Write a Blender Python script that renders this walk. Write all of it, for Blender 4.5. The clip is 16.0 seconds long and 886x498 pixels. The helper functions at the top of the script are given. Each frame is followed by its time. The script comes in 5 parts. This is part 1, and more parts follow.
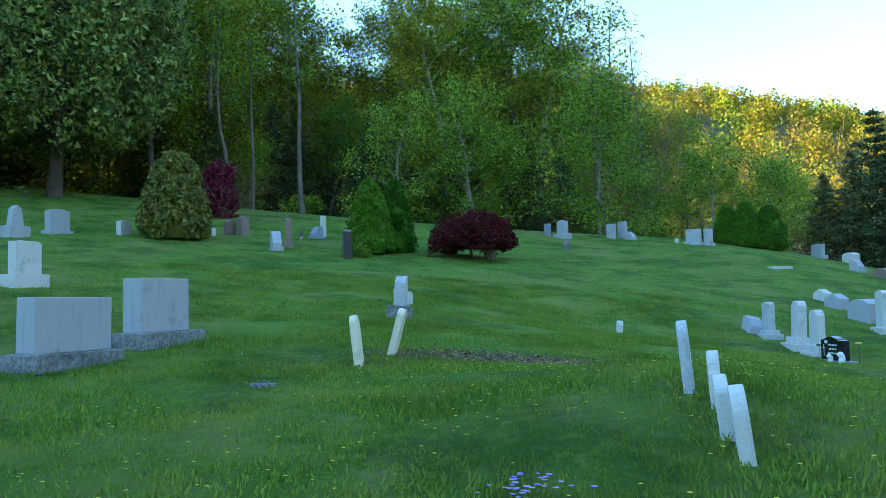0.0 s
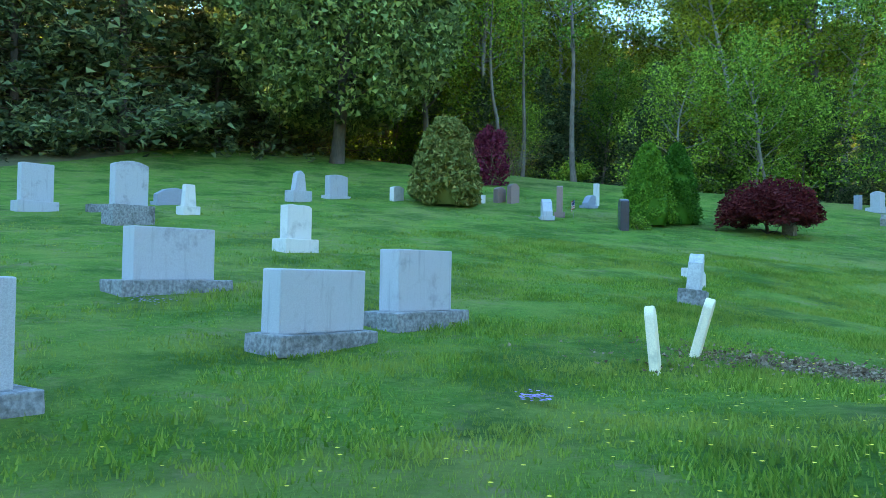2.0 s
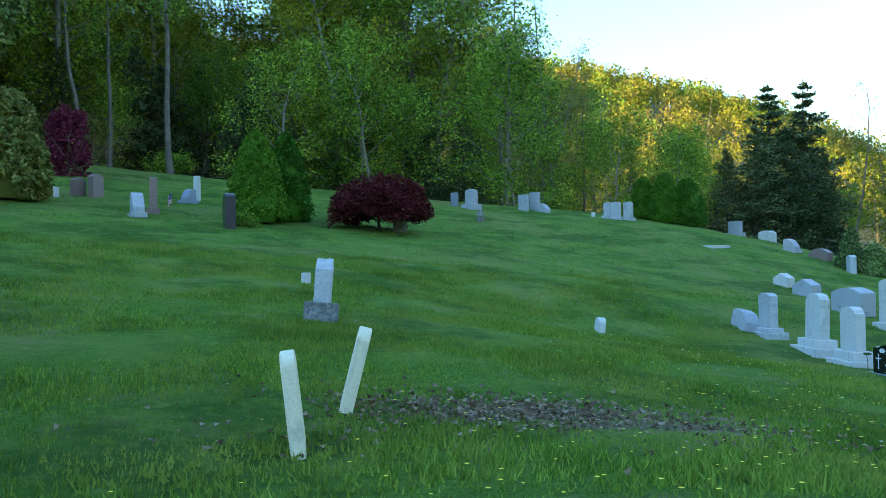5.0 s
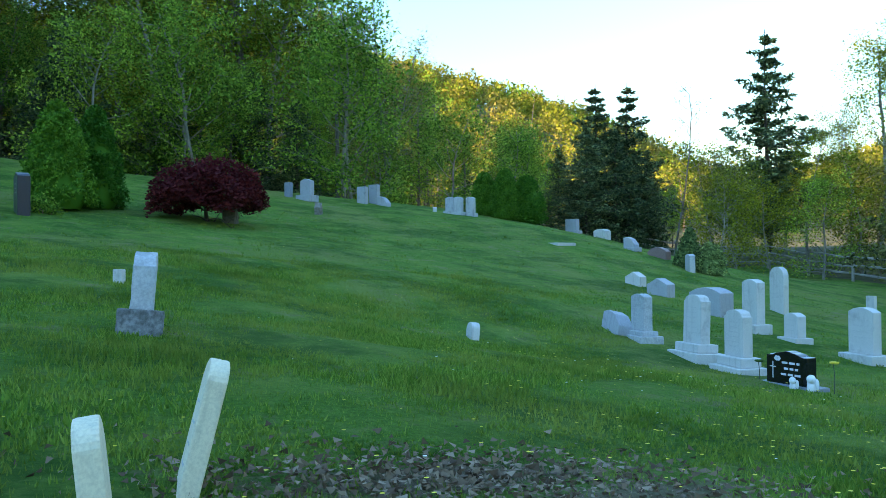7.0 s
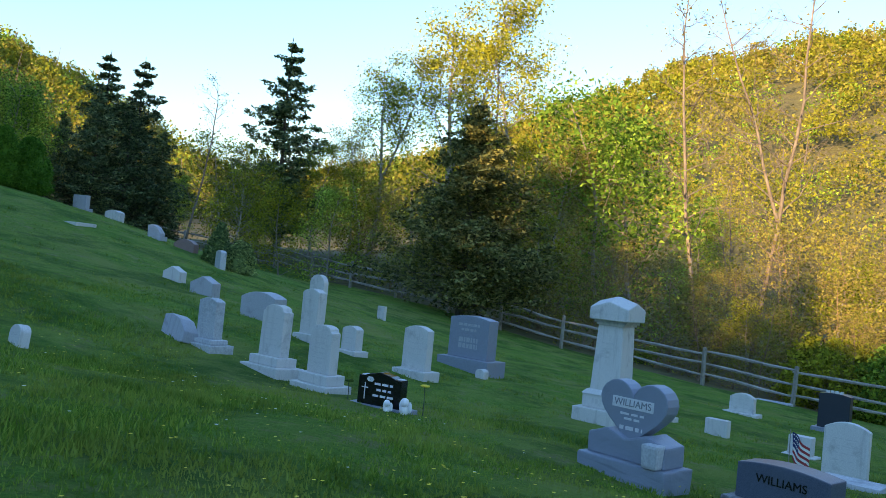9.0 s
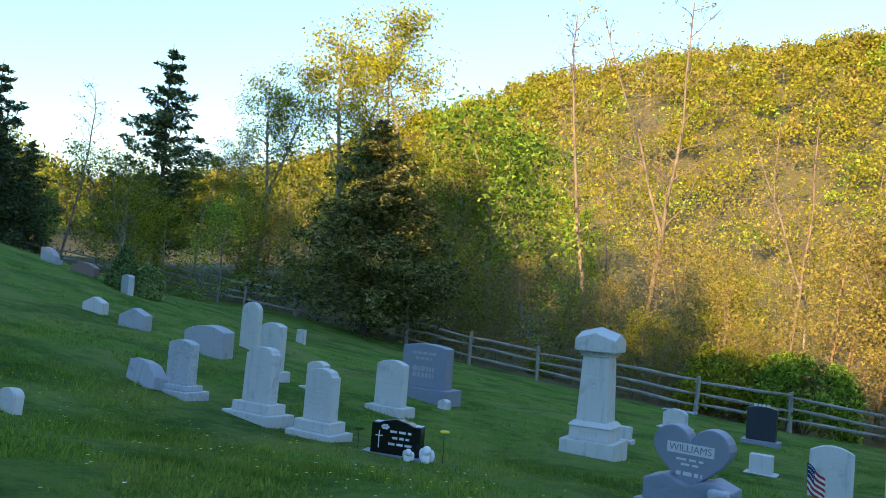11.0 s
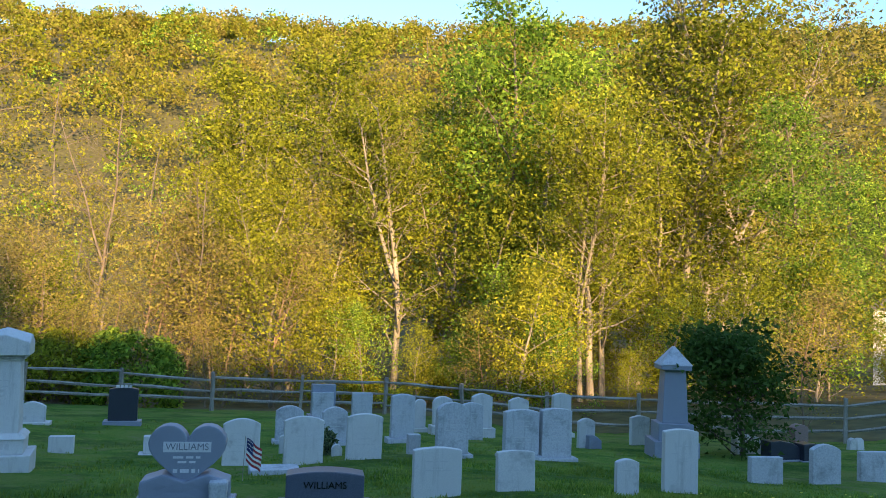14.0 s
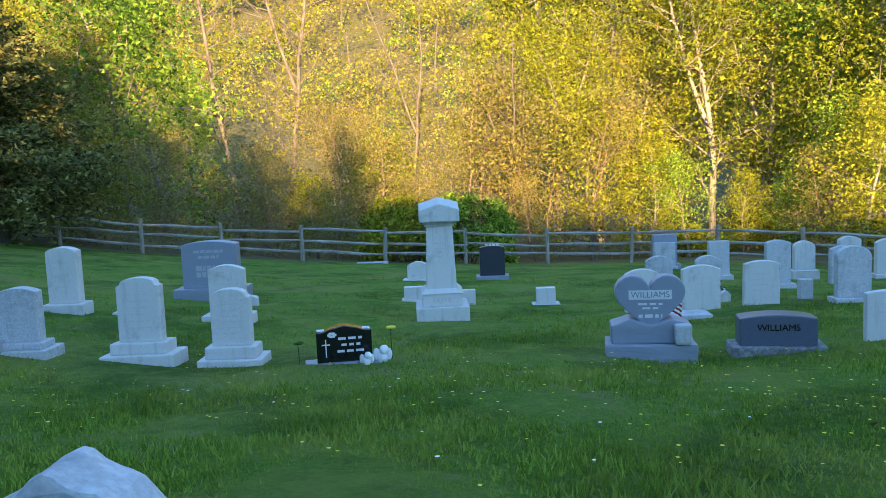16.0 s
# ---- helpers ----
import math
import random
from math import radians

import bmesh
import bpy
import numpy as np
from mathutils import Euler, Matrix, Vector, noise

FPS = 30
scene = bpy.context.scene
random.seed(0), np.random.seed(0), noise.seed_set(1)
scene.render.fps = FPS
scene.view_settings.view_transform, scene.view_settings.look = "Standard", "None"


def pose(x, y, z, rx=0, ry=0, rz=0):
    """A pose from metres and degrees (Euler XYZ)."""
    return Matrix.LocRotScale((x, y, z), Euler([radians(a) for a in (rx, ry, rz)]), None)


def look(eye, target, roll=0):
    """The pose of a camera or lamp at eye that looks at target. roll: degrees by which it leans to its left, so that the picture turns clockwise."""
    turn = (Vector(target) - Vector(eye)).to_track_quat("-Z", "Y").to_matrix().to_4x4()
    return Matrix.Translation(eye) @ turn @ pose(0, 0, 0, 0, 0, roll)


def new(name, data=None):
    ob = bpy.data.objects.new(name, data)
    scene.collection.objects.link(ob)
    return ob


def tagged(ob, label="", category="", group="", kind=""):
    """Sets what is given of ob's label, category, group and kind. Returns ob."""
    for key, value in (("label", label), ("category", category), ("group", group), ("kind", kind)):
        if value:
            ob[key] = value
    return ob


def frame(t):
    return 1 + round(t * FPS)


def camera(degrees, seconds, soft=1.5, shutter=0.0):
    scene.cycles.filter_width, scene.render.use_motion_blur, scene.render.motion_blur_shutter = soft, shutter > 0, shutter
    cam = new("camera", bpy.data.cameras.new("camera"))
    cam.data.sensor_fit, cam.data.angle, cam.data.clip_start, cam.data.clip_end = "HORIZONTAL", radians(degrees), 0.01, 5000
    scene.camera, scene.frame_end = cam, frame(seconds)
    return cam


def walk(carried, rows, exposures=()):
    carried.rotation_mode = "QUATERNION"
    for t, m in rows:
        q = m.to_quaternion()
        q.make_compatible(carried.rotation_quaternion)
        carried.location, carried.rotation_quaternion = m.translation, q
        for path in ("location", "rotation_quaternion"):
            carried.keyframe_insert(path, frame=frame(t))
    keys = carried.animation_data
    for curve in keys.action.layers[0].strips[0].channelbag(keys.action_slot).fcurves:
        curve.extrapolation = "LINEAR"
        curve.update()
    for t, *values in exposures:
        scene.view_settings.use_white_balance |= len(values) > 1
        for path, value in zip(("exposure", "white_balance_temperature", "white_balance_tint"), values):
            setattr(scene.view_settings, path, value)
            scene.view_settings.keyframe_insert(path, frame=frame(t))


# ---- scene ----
cam = camera(56.6, 16.0, 0.8)
PATH = [
    (0, (-0.672, 0.344, 1.882), (-0.559, 2.337, 2.004), -1.4),
    (0.5, (-0.716, 0.807, 1.921), (-0.82, 2.801, 2.025), -1.2),
    (1, (-0.827, 1.358, 1.933), (-1.397, 3.273, 2.024), -0.7),
    (1.5, (-0.943, 1.713, 1.978), (-1.524, 3.626, 2.052), 1.5),
    (2, (-1.026, 2.12, 2.013), (-1.549, 4.05, 2.063), 1.0),
    (2.5, (-1.159, 2.514, 2.052), (-1.573, 4.47, 2.092), 0.5),
    (3, (-1.24, 2.871, 2.102), (-1.558, 4.845, 2.147), 0.6),
    (3.5, (-1.273, 3.283, 2.132), (-1.562, 5.262, 2.17), -0.4),
    (4, (-1.275, 3.752, 2.164), (-1.07, 5.742, 2.168), -0.8),
    (4.5, (-1.269, 4.193, 2.183), (-0.987, 6.173, 2.226), -0.5),
    (5, (-1.254, 4.721, 2.186), (-0.838, 6.677, 2.229), -0.8),
    (7.5, (-1.184, 7.066, 2.228), (-0.183, 8.797, 2.24), 0.9),
    (8, (-1.213, 7.492, 2.251), (0.07, 9.026, 2.241), 2.8),
    (8.5, (-1.338, 7.901, 2.282), (0.265, 9.097, 2.299), 4.4),
    (9, (-1.498, 8.424, 2.354), (0.215, 9.454, 2.411), 5.6),
    (11.5, (-2.107, 10.561, 2.593), (-0.166, 11.022, 2.728), 3.3),
    (12, (-2.155, 10.886, 2.615), (-0.164, 10.789, 2.773), 3.2),
    (12.5, (-2.194, 11.16, 2.742), (-0.267, 10.67, 2.956), 1.3),
    (13, (-2.282, 11.513, 2.844), (-0.458, 10.727, 3.083), -0.1),
    (13.5, (-2.235, 11.923, 2.781), (-0.457, 11.032, 2.997), -0.1),
    (14, (-2.252, 12.25, 2.781), (-0.468, 11.356, 2.915), 2.1),
    (14.5, (-2.249, 12.605, 2.774), (-0.468, 11.701, 2.67), 2.4),
    (15, (-2.262, 13.068, 2.821), (-0.478, 12.176, 2.668), 1.8),
    (15.5, (-2.253, 13.535, 2.821), (-0.435, 12.722, 2.633), 2.1),
    (16, (-2.199, 14.078, 2.847), (-0.228, 13.816, 2.628), -2.5),
]
EXPOSURES = [(t, e, 7150, tint) for t, e, tint in ((0, 2.87, 13), (0.5, 3.07, 13), (1, 3.82, 13), (1.5, 3.82, 13), (2, 3.52, 13), (2.5, 3.32, 13), (3.2, 2.97, 13), (4, 3.02, 13), (5, 2.82, 13), (7.5, 2.75, 13), (8.5, 2.38, 24), (9, 2.08, 24), (11.5, 2.06, 24), (12.5, 1.96, 24), (13.5, 1.91, 24), (14, 1.96, 24), (14.5, 2.26, 24), (15, 2.51, 24), (16, 2.54, 24))]
walk(cam, [(t, look(eye, target, roll)) for t, eye, target, roll in PATH], EXPOSURES)

# ---- light ----
SUN_AZ, SUN_EL = 173.0, 11.0   # degrees from +x towards +y, and above the horizon
world = bpy.data.worlds.new("evening_sky")
scene.world = world
world.use_nodes = True
wn = world.node_tree.nodes
sky = wn.new("ShaderNodeTexSky")
sky.sky_type = "NISHITA"
sky.sun_disc = False
sky.sun_elevation = radians(SUN_EL)
sky.sun_rotation = radians(90 - SUN_AZ)
sky.air_density, sky.dust_density, sky.ozone_density = 1.7, 0.0, 6.0
wn["Background"].inputs["Strength"].default_value = 0.15
world.node_tree.links.new(sky.outputs["Color"], wn["Background"].inputs["Color"])
sun_data = bpy.data.lights.new("sun", "SUN")
sun_data.energy, sun_data.angle, sun_data.color = 3.7, radians(0.6), (1.0, 0.72, 0.34)
sun = new("sun", sun_data)
SUN_WAY = Vector((math.cos(radians(SUN_AZ)) * math.cos(radians(SUN_EL)), math.sin(radians(SUN_AZ)) * math.cos(radians(SUN_EL)), math.sin(radians(SUN_EL))))
sun.matrix_world = look((0, 0, 60), Vector((0, 0, 60)) - SUN_WAY)


# ---- materials ----
def material(name):
    m = bpy.data.materials.new(name)
    m.use_nodes = True
    return m, m.node_tree.nodes, m.node_tree.links, m.node_tree.nodes["Principled BSDF"]


def noise_node(n, l, coord, scale, detail=4.0, rough=0.6):
    t = n.new("ShaderNodeTexNoise")
    t.inputs["Scale"].default_value = scale
    t.inputs["Detail"].default_value = detail
    t.inputs["Roughness"].default_value = rough
    l.new(coord, t.inputs["Vector"])
    return t.outputs["Fac"]


def ramp(n, l, fac, stops):
    r = n.new("ShaderNodeValToRGB")
    e = r.color_ramp.elements
    while len(e) < len(stops):
        e.new(0.5)
    for k, (p, c) in enumerate(stops):
        e[k].position = p
        e[k].color = (*c, 1)
    l.new(fac, r.inputs["Fac"])
    return r.outputs["Color"]


def blend(n, l, fac, a, b, how="MIX"):
    m = n.new("ShaderNodeMix")
    m.data_type, m.blend_type = "RGBA", how
    for socket, v in ((m.inputs["Factor"], fac), (m.inputs["A"], a), (m.inputs["B"], b)):
        if isinstance(v, (int, float)):
            socket.default_value = v
        elif isinstance(v, tuple):
            socket.default_value = (*v, 1)
        else:
            l.new(v, socket)
    return m.outputs["Result"]


def bump(n, l, bsdf, height, strength, distance=0.01):
    b = n.new("ShaderNodeBump")
    b.inputs["Strength"].default_value = strength
    b.inputs["Distance"].default_value = distance
    l.new(height, b.inputs["Height"])
    l.new(b.outputs["Normal"], bsdf.inputs["Normal"])


def stone_material(name, light, dark, stain, speckle=60.0, rough=0.75, grime=0.55, relief=0.25, streaks=True):
    m, n, l, p = material(name)
    co = n.new("ShaderNodeTexCoord").outputs["Object"]
    info = n.new("ShaderNodeObjectInfo")
    shift = n.new("ShaderNodeVectorMath")
    shift.operation = "ADD"
    scaled = n.new("ShaderNodeVectorMath")
    scaled.operation = "SCALE"
    l.new(info.outputs["Location"], scaled.inputs[0])
    scaled.inputs["Scale"].default_value = 1.7
    l.new(co, shift.inputs[0])
    l.new(scaled.outputs[0], shift.inputs[1])
    co = shift.outputs[0]
    grain = noise_node(n, l, co, speckle, 3)
    col = ramp(n, l, grain, [(0.35, dark), (0.62, light)])
    big = noise_node(n, l, co, 3.2, 6, 0.7)
    mask = ramp(n, l, big, [(grime, (0, 0, 0)), (grime + 0.2, (1, 1, 1))])
    col = blend(n, l, mask, col, stain)
    if streaks:
        mp = n.new("ShaderNodeMapping")
        mp.inputs["Scale"].default_value = (14, 14, 1.2)
        l.new(co, mp.inputs["Vector"])
        st = noise_node(n, l, mp.outputs["Vector"], 1.0, 5, 0.65)
        col = blend(n, l, ramp(n, l, st, [(0.55, (0, 0, 0)), (0.8, (0.7, 0.7, 0.7))]), col, stain)
    l.new(col, p.inputs["Base Color"])
    p.inputs["Roughness"].default_value = rough
    bump(n, l, p, noise_node(n, l, co, speckle * 0.6, 6, 0.7), relief, 0.006)
    return m


MARBLE = stone_material("white_marble", (0.62, 0.61, 0.59), (0.51, 0.51, 0.505), (0.30, 0.305, 0.30), 90, 0.7, 0.55, 0.15)
MARBLE_CREAM = stone_material("cream_marble", (0.78, 0.69, 0.50), (0.66, 0.58, 0.42), (0.36, 0.34, 0.26), 80, 0.7, 0.56, 0.15)
MARBLE_GREY = stone_material("grey_marble", (0.50, 0.52, 0.54), (0.38, 0.40, 0.43), (0.22, 0.24, 0.25), 40, 0.7, 0.52)
GRANITE = stone_material("pale_granite", (0.42, 0.44, 0.48), (0.32, 0.335, 0.37), (0.20, 0.205, 0.22), 130, 0.6, 0.56, 0.12)
GRANITE_MID = stone_material("grey_granite", (0.27, 0.31, 0.38), (0.18, 0.205, 0.26), (0.14, 0.155, 0.19), 140, 0.45, 0.62, 0.1, False)
GRANITE_DARK = stone_material("dark_granite", (0.045, 0.053, 0.075), (0.02, 0.024, 0.036), (0.065, 0.075, 0.095), 140, 0.28, 0.66, 0.05, False)
GRANITE_BLUE = stone_material("blue_grey_granite", (0.105, 0.13, 0.18), (0.06, 0.075, 0.11), (0.045, 0.05, 0.07), 140, 0.35, 0.64, 0.08, False)
GRANITE_BLACK = stone_material("black_granite", (0.012, 0.012, 0.014), (0.006, 0.006, 0.007), (0.03, 0.03, 0.03), 140, 0.12, 0.7, 0.02, False)
GRANITE_RED = stone_material("red_granite", (0.30, 0.19, 0.17), (0.19, 0.12, 0.11), (0.13, 0.10, 0.10), 110, 0.5, 0.62, 0.1, False)
ROUGH = stone_material("rough_granite", (0.28, 0.29, 0.30), (0.13, 0.137, 0.145), (0.055, 0.056, 0.052), 24, 0.9, 0.50, 1.0)
FIELDSTONE = stone_material("fieldstone", (0.26, 0.24, 0.21), (0.15, 0.14, 0.12), (0.10, 0.10, 0.07), 18, 0.95, 0.5, 1.0, False)


def plain_material(name, a, b, scale=20.0, rough=0.8, relief=0.2, metal=0.0):
    m, n, l, p = material(name)
    co = n.new("ShaderNodeTexCoord").outputs["Object"]
    f = noise_node(n, l, co, scale, 5)
    l.new(ramp(n, l, f, [(0.3, a), (0.7, b)]), p.inputs["Base Color"])
    p.inputs["Roughness"].default_value = rough
    p.inputs["Metallic"].default_value = metal
    if relief:
        bump(n, l, p, f, relief, 0.01)
    return m


CARVED = plain_material("carved_lettering", (0.46, 0.46, 0.46), (0.54, 0.54, 0.54), 60)
CARVED_PALE = plain_material("pale_lettering", (0.55, 0.56, 0.58), (0.68, 0.68, 0.70), 60)
CARVED_GREY = plain_material("grey_lettering", (0.16, 0.18, 0.21), (0.22, 0.24, 0.28), 60)
BRONZE = plain_material("painted_metal", (0.03, 0.05, 0.03), (0.05, 0.07, 0.04), 30, 0.5)
WHITE_CERAMIC = plain_material("white_ceramic", (0.75, 0.76, 0.80), (0.85, 0.85, 0.86), 10, 0.35, 0.05)
FLAG_RED = plain_material("flag_red_cloth", (0.35, 0.03, 0.04), (0.45, 0.04, 0.05), 50)
FLAG_WHITE = plain_material("flag_white_cloth", (0.70, 0.68, 0.66), (0.80, 0.78, 0.76), 50)
FLAG_BLUE = plain_material("flag_blue_cloth", (0.02, 0.03, 0.12), (0.03, 0.04, 0.16), 50)
YELLOW_PETAL = plain_material("yellow_petals", (0.75, 0.55, 0.02), (0.85, 0.68, 0.05), 30, 0.6, 0)
WHITE_PETAL = plain_material("white_petals", (0.75, 0.75, 0.65), (0.82, 0.82, 0.75), 30, 0.6, 0)
VIOLET_PETAL = plain_material("violet_petals", (0.30, 0.20, 0.50), (0.45, 0.33, 0.62), 30, 0.6, 0)
HOUSE_PAINT = plain_material("white_house_paint", (0.74, 0.74, 0.72), (0.80, 0.80, 0.79), 4, 0.6, 0.1)
ROOFING = plain_material("grey_shingles", (0.10, 0.10, 0.11), (0.17, 0.17, 0.18), 12, 0.9)
PANE = plain_material("dark_window_pane", (0.02, 0.025, 0.03), (0.03, 0.035, 0.04), 2, 0.08, 0)


def bark_material(name, a, b, scale=6.0):
    m, n, l, p = material(name)
    co = n.new("ShaderNodeTexCoord").outputs["Object"]
    mp = n.new("ShaderNodeMapping")
    mp.inputs["Scale"].default_value = (scale * 3, scale * 3, scale * 0.5)
    l.new(co, mp.inputs["Vector"])
    f = noise_node(n, l, mp.outputs["Vector"], 1.0, 6, 0.7)
    col = ramp(n, l, f, [(0.3, a), (0.7, b)])
    patch = noise_node(n, l, co, 1.3, 3)
    col = blend(n, l, ramp(n, l, patch, [(0.45, (0, 0, 0)), (0.7, (0.6, 0.6, 0.6))]), col, tuple(v * 1.35 for v in b))
    l.new(col, p.inputs["Base Color"])
    p.inputs["Roughness"].default_value = 0.95
    bump(n, l, p, f, 0.8, 0.03)
    return m


BARK = bark_material("grey_brown_bark", (0.075, 0.06, 0.05), (0.20, 0.17, 0.145))
BARK_PALE = bark_material("pale_bark", (0.12, 0.103, 0.085), (0.33, 0.295, 0.245))
BARK_DARK = bark_material("dark_bark", (0.045, 0.037, 0.03), (0.11, 0.09, 0.07))
TWIG = bark_material("reddish_twigs", (0.13, 0.085, 0.058), (0.27, 0.19, 0.125))
WOOD = bark_material("weathered_rail_wood", (0.16, 0.145, 0.125), (0.36, 0.33, 0.29), 9.0)


def leaf_material(name, a, b, c, through_light=0.35, mottle=None, patch=1.0):
    m, n, l, p = material(name)
    g = n.new("ShaderNodeNewGeometry")
    info = n.new("ShaderNodeObjectInfo")
    col = ramp(n, l, g.outputs["Random Per Island"], [(0.0, a), (0.55, b), (1.0, c)])
    if mottle:
        co = n.new("ShaderNodeTexCoord").outputs["Object"]
        col = blend(n, l, ramp(n, l, noise_node(n, l, co, 0.55 * patch, 6, 0.7), [(0.40, (0.7, 0.7, 0.7)), (0.52, (0, 0, 0))]), col, tuple(v * 0.55 for v in b))
        col = blend(n, l, ramp(n, l, noise_node(n, l, co, 0.9 * patch, 5, 0.65), [(0.45, (0, 0, 0)), (0.66, (0.8, 0.8, 0.8))]), col, mottle)
    hsv = n.new("ShaderNodeHueSaturation")
    mr = n.new("ShaderNodeMapRange")
    mr.inputs["To Min"].default_value, mr.inputs["To Max"].default_value = 0.72, 1.25
    l.new(info.outputs["Random"], mr.inputs["Value"])
    l.new(mr.outputs["Result"], hsv.inputs["Value"])
    mh = n.new("ShaderNodeMapRange")
    mh.inputs["To Min"].default_value, mh.inputs["To Max"].default_value = 0.515, 0.485
    l.new(info.outputs["Random"], mh.inputs["Value"])
    l.new(mh.outputs["Result"], hsv.inputs["Hue"])
    l.new(col, hsv.inputs["Color"])
    l.new(hsv.outputs["Color"], p.inputs["Base Color"])
    p.inputs["Roughness"].default_value = 0.75
    p.inputs["Specular IOR Level"].default_value = 0.15
    tr = n.new("ShaderNodeBsdfTranslucent")
    l.new(hsv.outputs["Color"], tr.inputs["Color"])
    mx = n.new("ShaderNodeMixShader")
    mx.inputs["Fac"].default_value = through_light
    l.new(p.outputs[0], mx.inputs[1])
    l.new(tr.outputs[0], mx.inputs[2])
    l.new(mx.outputs[0], n["Material Output"].inputs["Surface"])
    return m


LEAF_SPRING = leaf_material("spring_leaves", (0.075, 0.092, 0.008), (0.24, 0.28, 0.022), (0.371, 0.393, 0.039))
LEAF_GREEN = leaf_material("green_leaves", (0.050, 0.100, 0.013), (0.18, 0.34, 0.042), (0.403, 0.572, 0.078), 0.48)
FAR_SPRING = leaf_material("far_spring_leaves", (0.075, 0.092, 0.008), (0.24, 0.28, 0.022), (0.371, 0.393, 0.039), 0.35, (0.26, 0.22, 0.04), 0.16)
FAR_GOLD = leaf_material("far_budding_leaves", (0.105, 0.092, 0.025), (0.27, 0.235, 0.06), (0.339, 0.306, 0.071), 0.35, (0.22, 0.26, 0.03), 0.16)
LEAF_GOLD = leaf_material("golden_buds", (0.105, 0.098, 0.025), (0.275, 0.245, 0.065), (0.339, 0.323, 0.071))
LEAF_DEEP = leaf_material("shrub_leaves", (0.045, 0.098, 0.018), (0.075, 0.150, 0.027), (0.135, 0.225, 0.045))
NEEDLE = leaf_material("dark_needles", (0.028, 0.045, 0.022), (0.09, 0.14, 0.062), (0.208, 0.260, 0.104), 0.15)
NEEDLE_OLIVE = leaf_material("olive_needles", (0.025, 0.033, 0.011), (0.10, 0.115, 0.034), (0.234, 0.234, 0.075), 0.12)
CEDAR = leaf_material("cedar_sprays", (0.043, 0.072, 0.028), (0.15, 0.24, 0.08), (0.325, 0.429, 0.143), 0.2)
ARBOR = leaf_material("arborvitae_sprays", (0.035, 0.12, 0.012), (0.075, 0.22, 0.02), (0.13, 0.31, 0.03), 0.2)
YEW = leaf_material("mottled_yew_sprays", (0.090, 0.112, 0.030), (0.150, 0.180, 0.045), (0.300, 0.285, 0.090), 0.12)
MAPLE_RED = leaf_material("red_maple_leaves", (0.084, 0.011, 0.022), (0.140, 0.018, 0.034), (0.238, 0.035, 0.049), 0.25)
DEAD_LEAF = leaf_material("dead_leaves", (0.09, 0.06, 0.04), (0.20, 0.145, 0.095), (0.34, 0.26, 0.18), 0.1)
GRASS = leaf_material("grass_blades", (0.06, 0.16, 0.018), (0.13, 0.26, 0.03), (0.25, 0.36, 0.06), 0.3, (0.25, 0.31, 0.06))


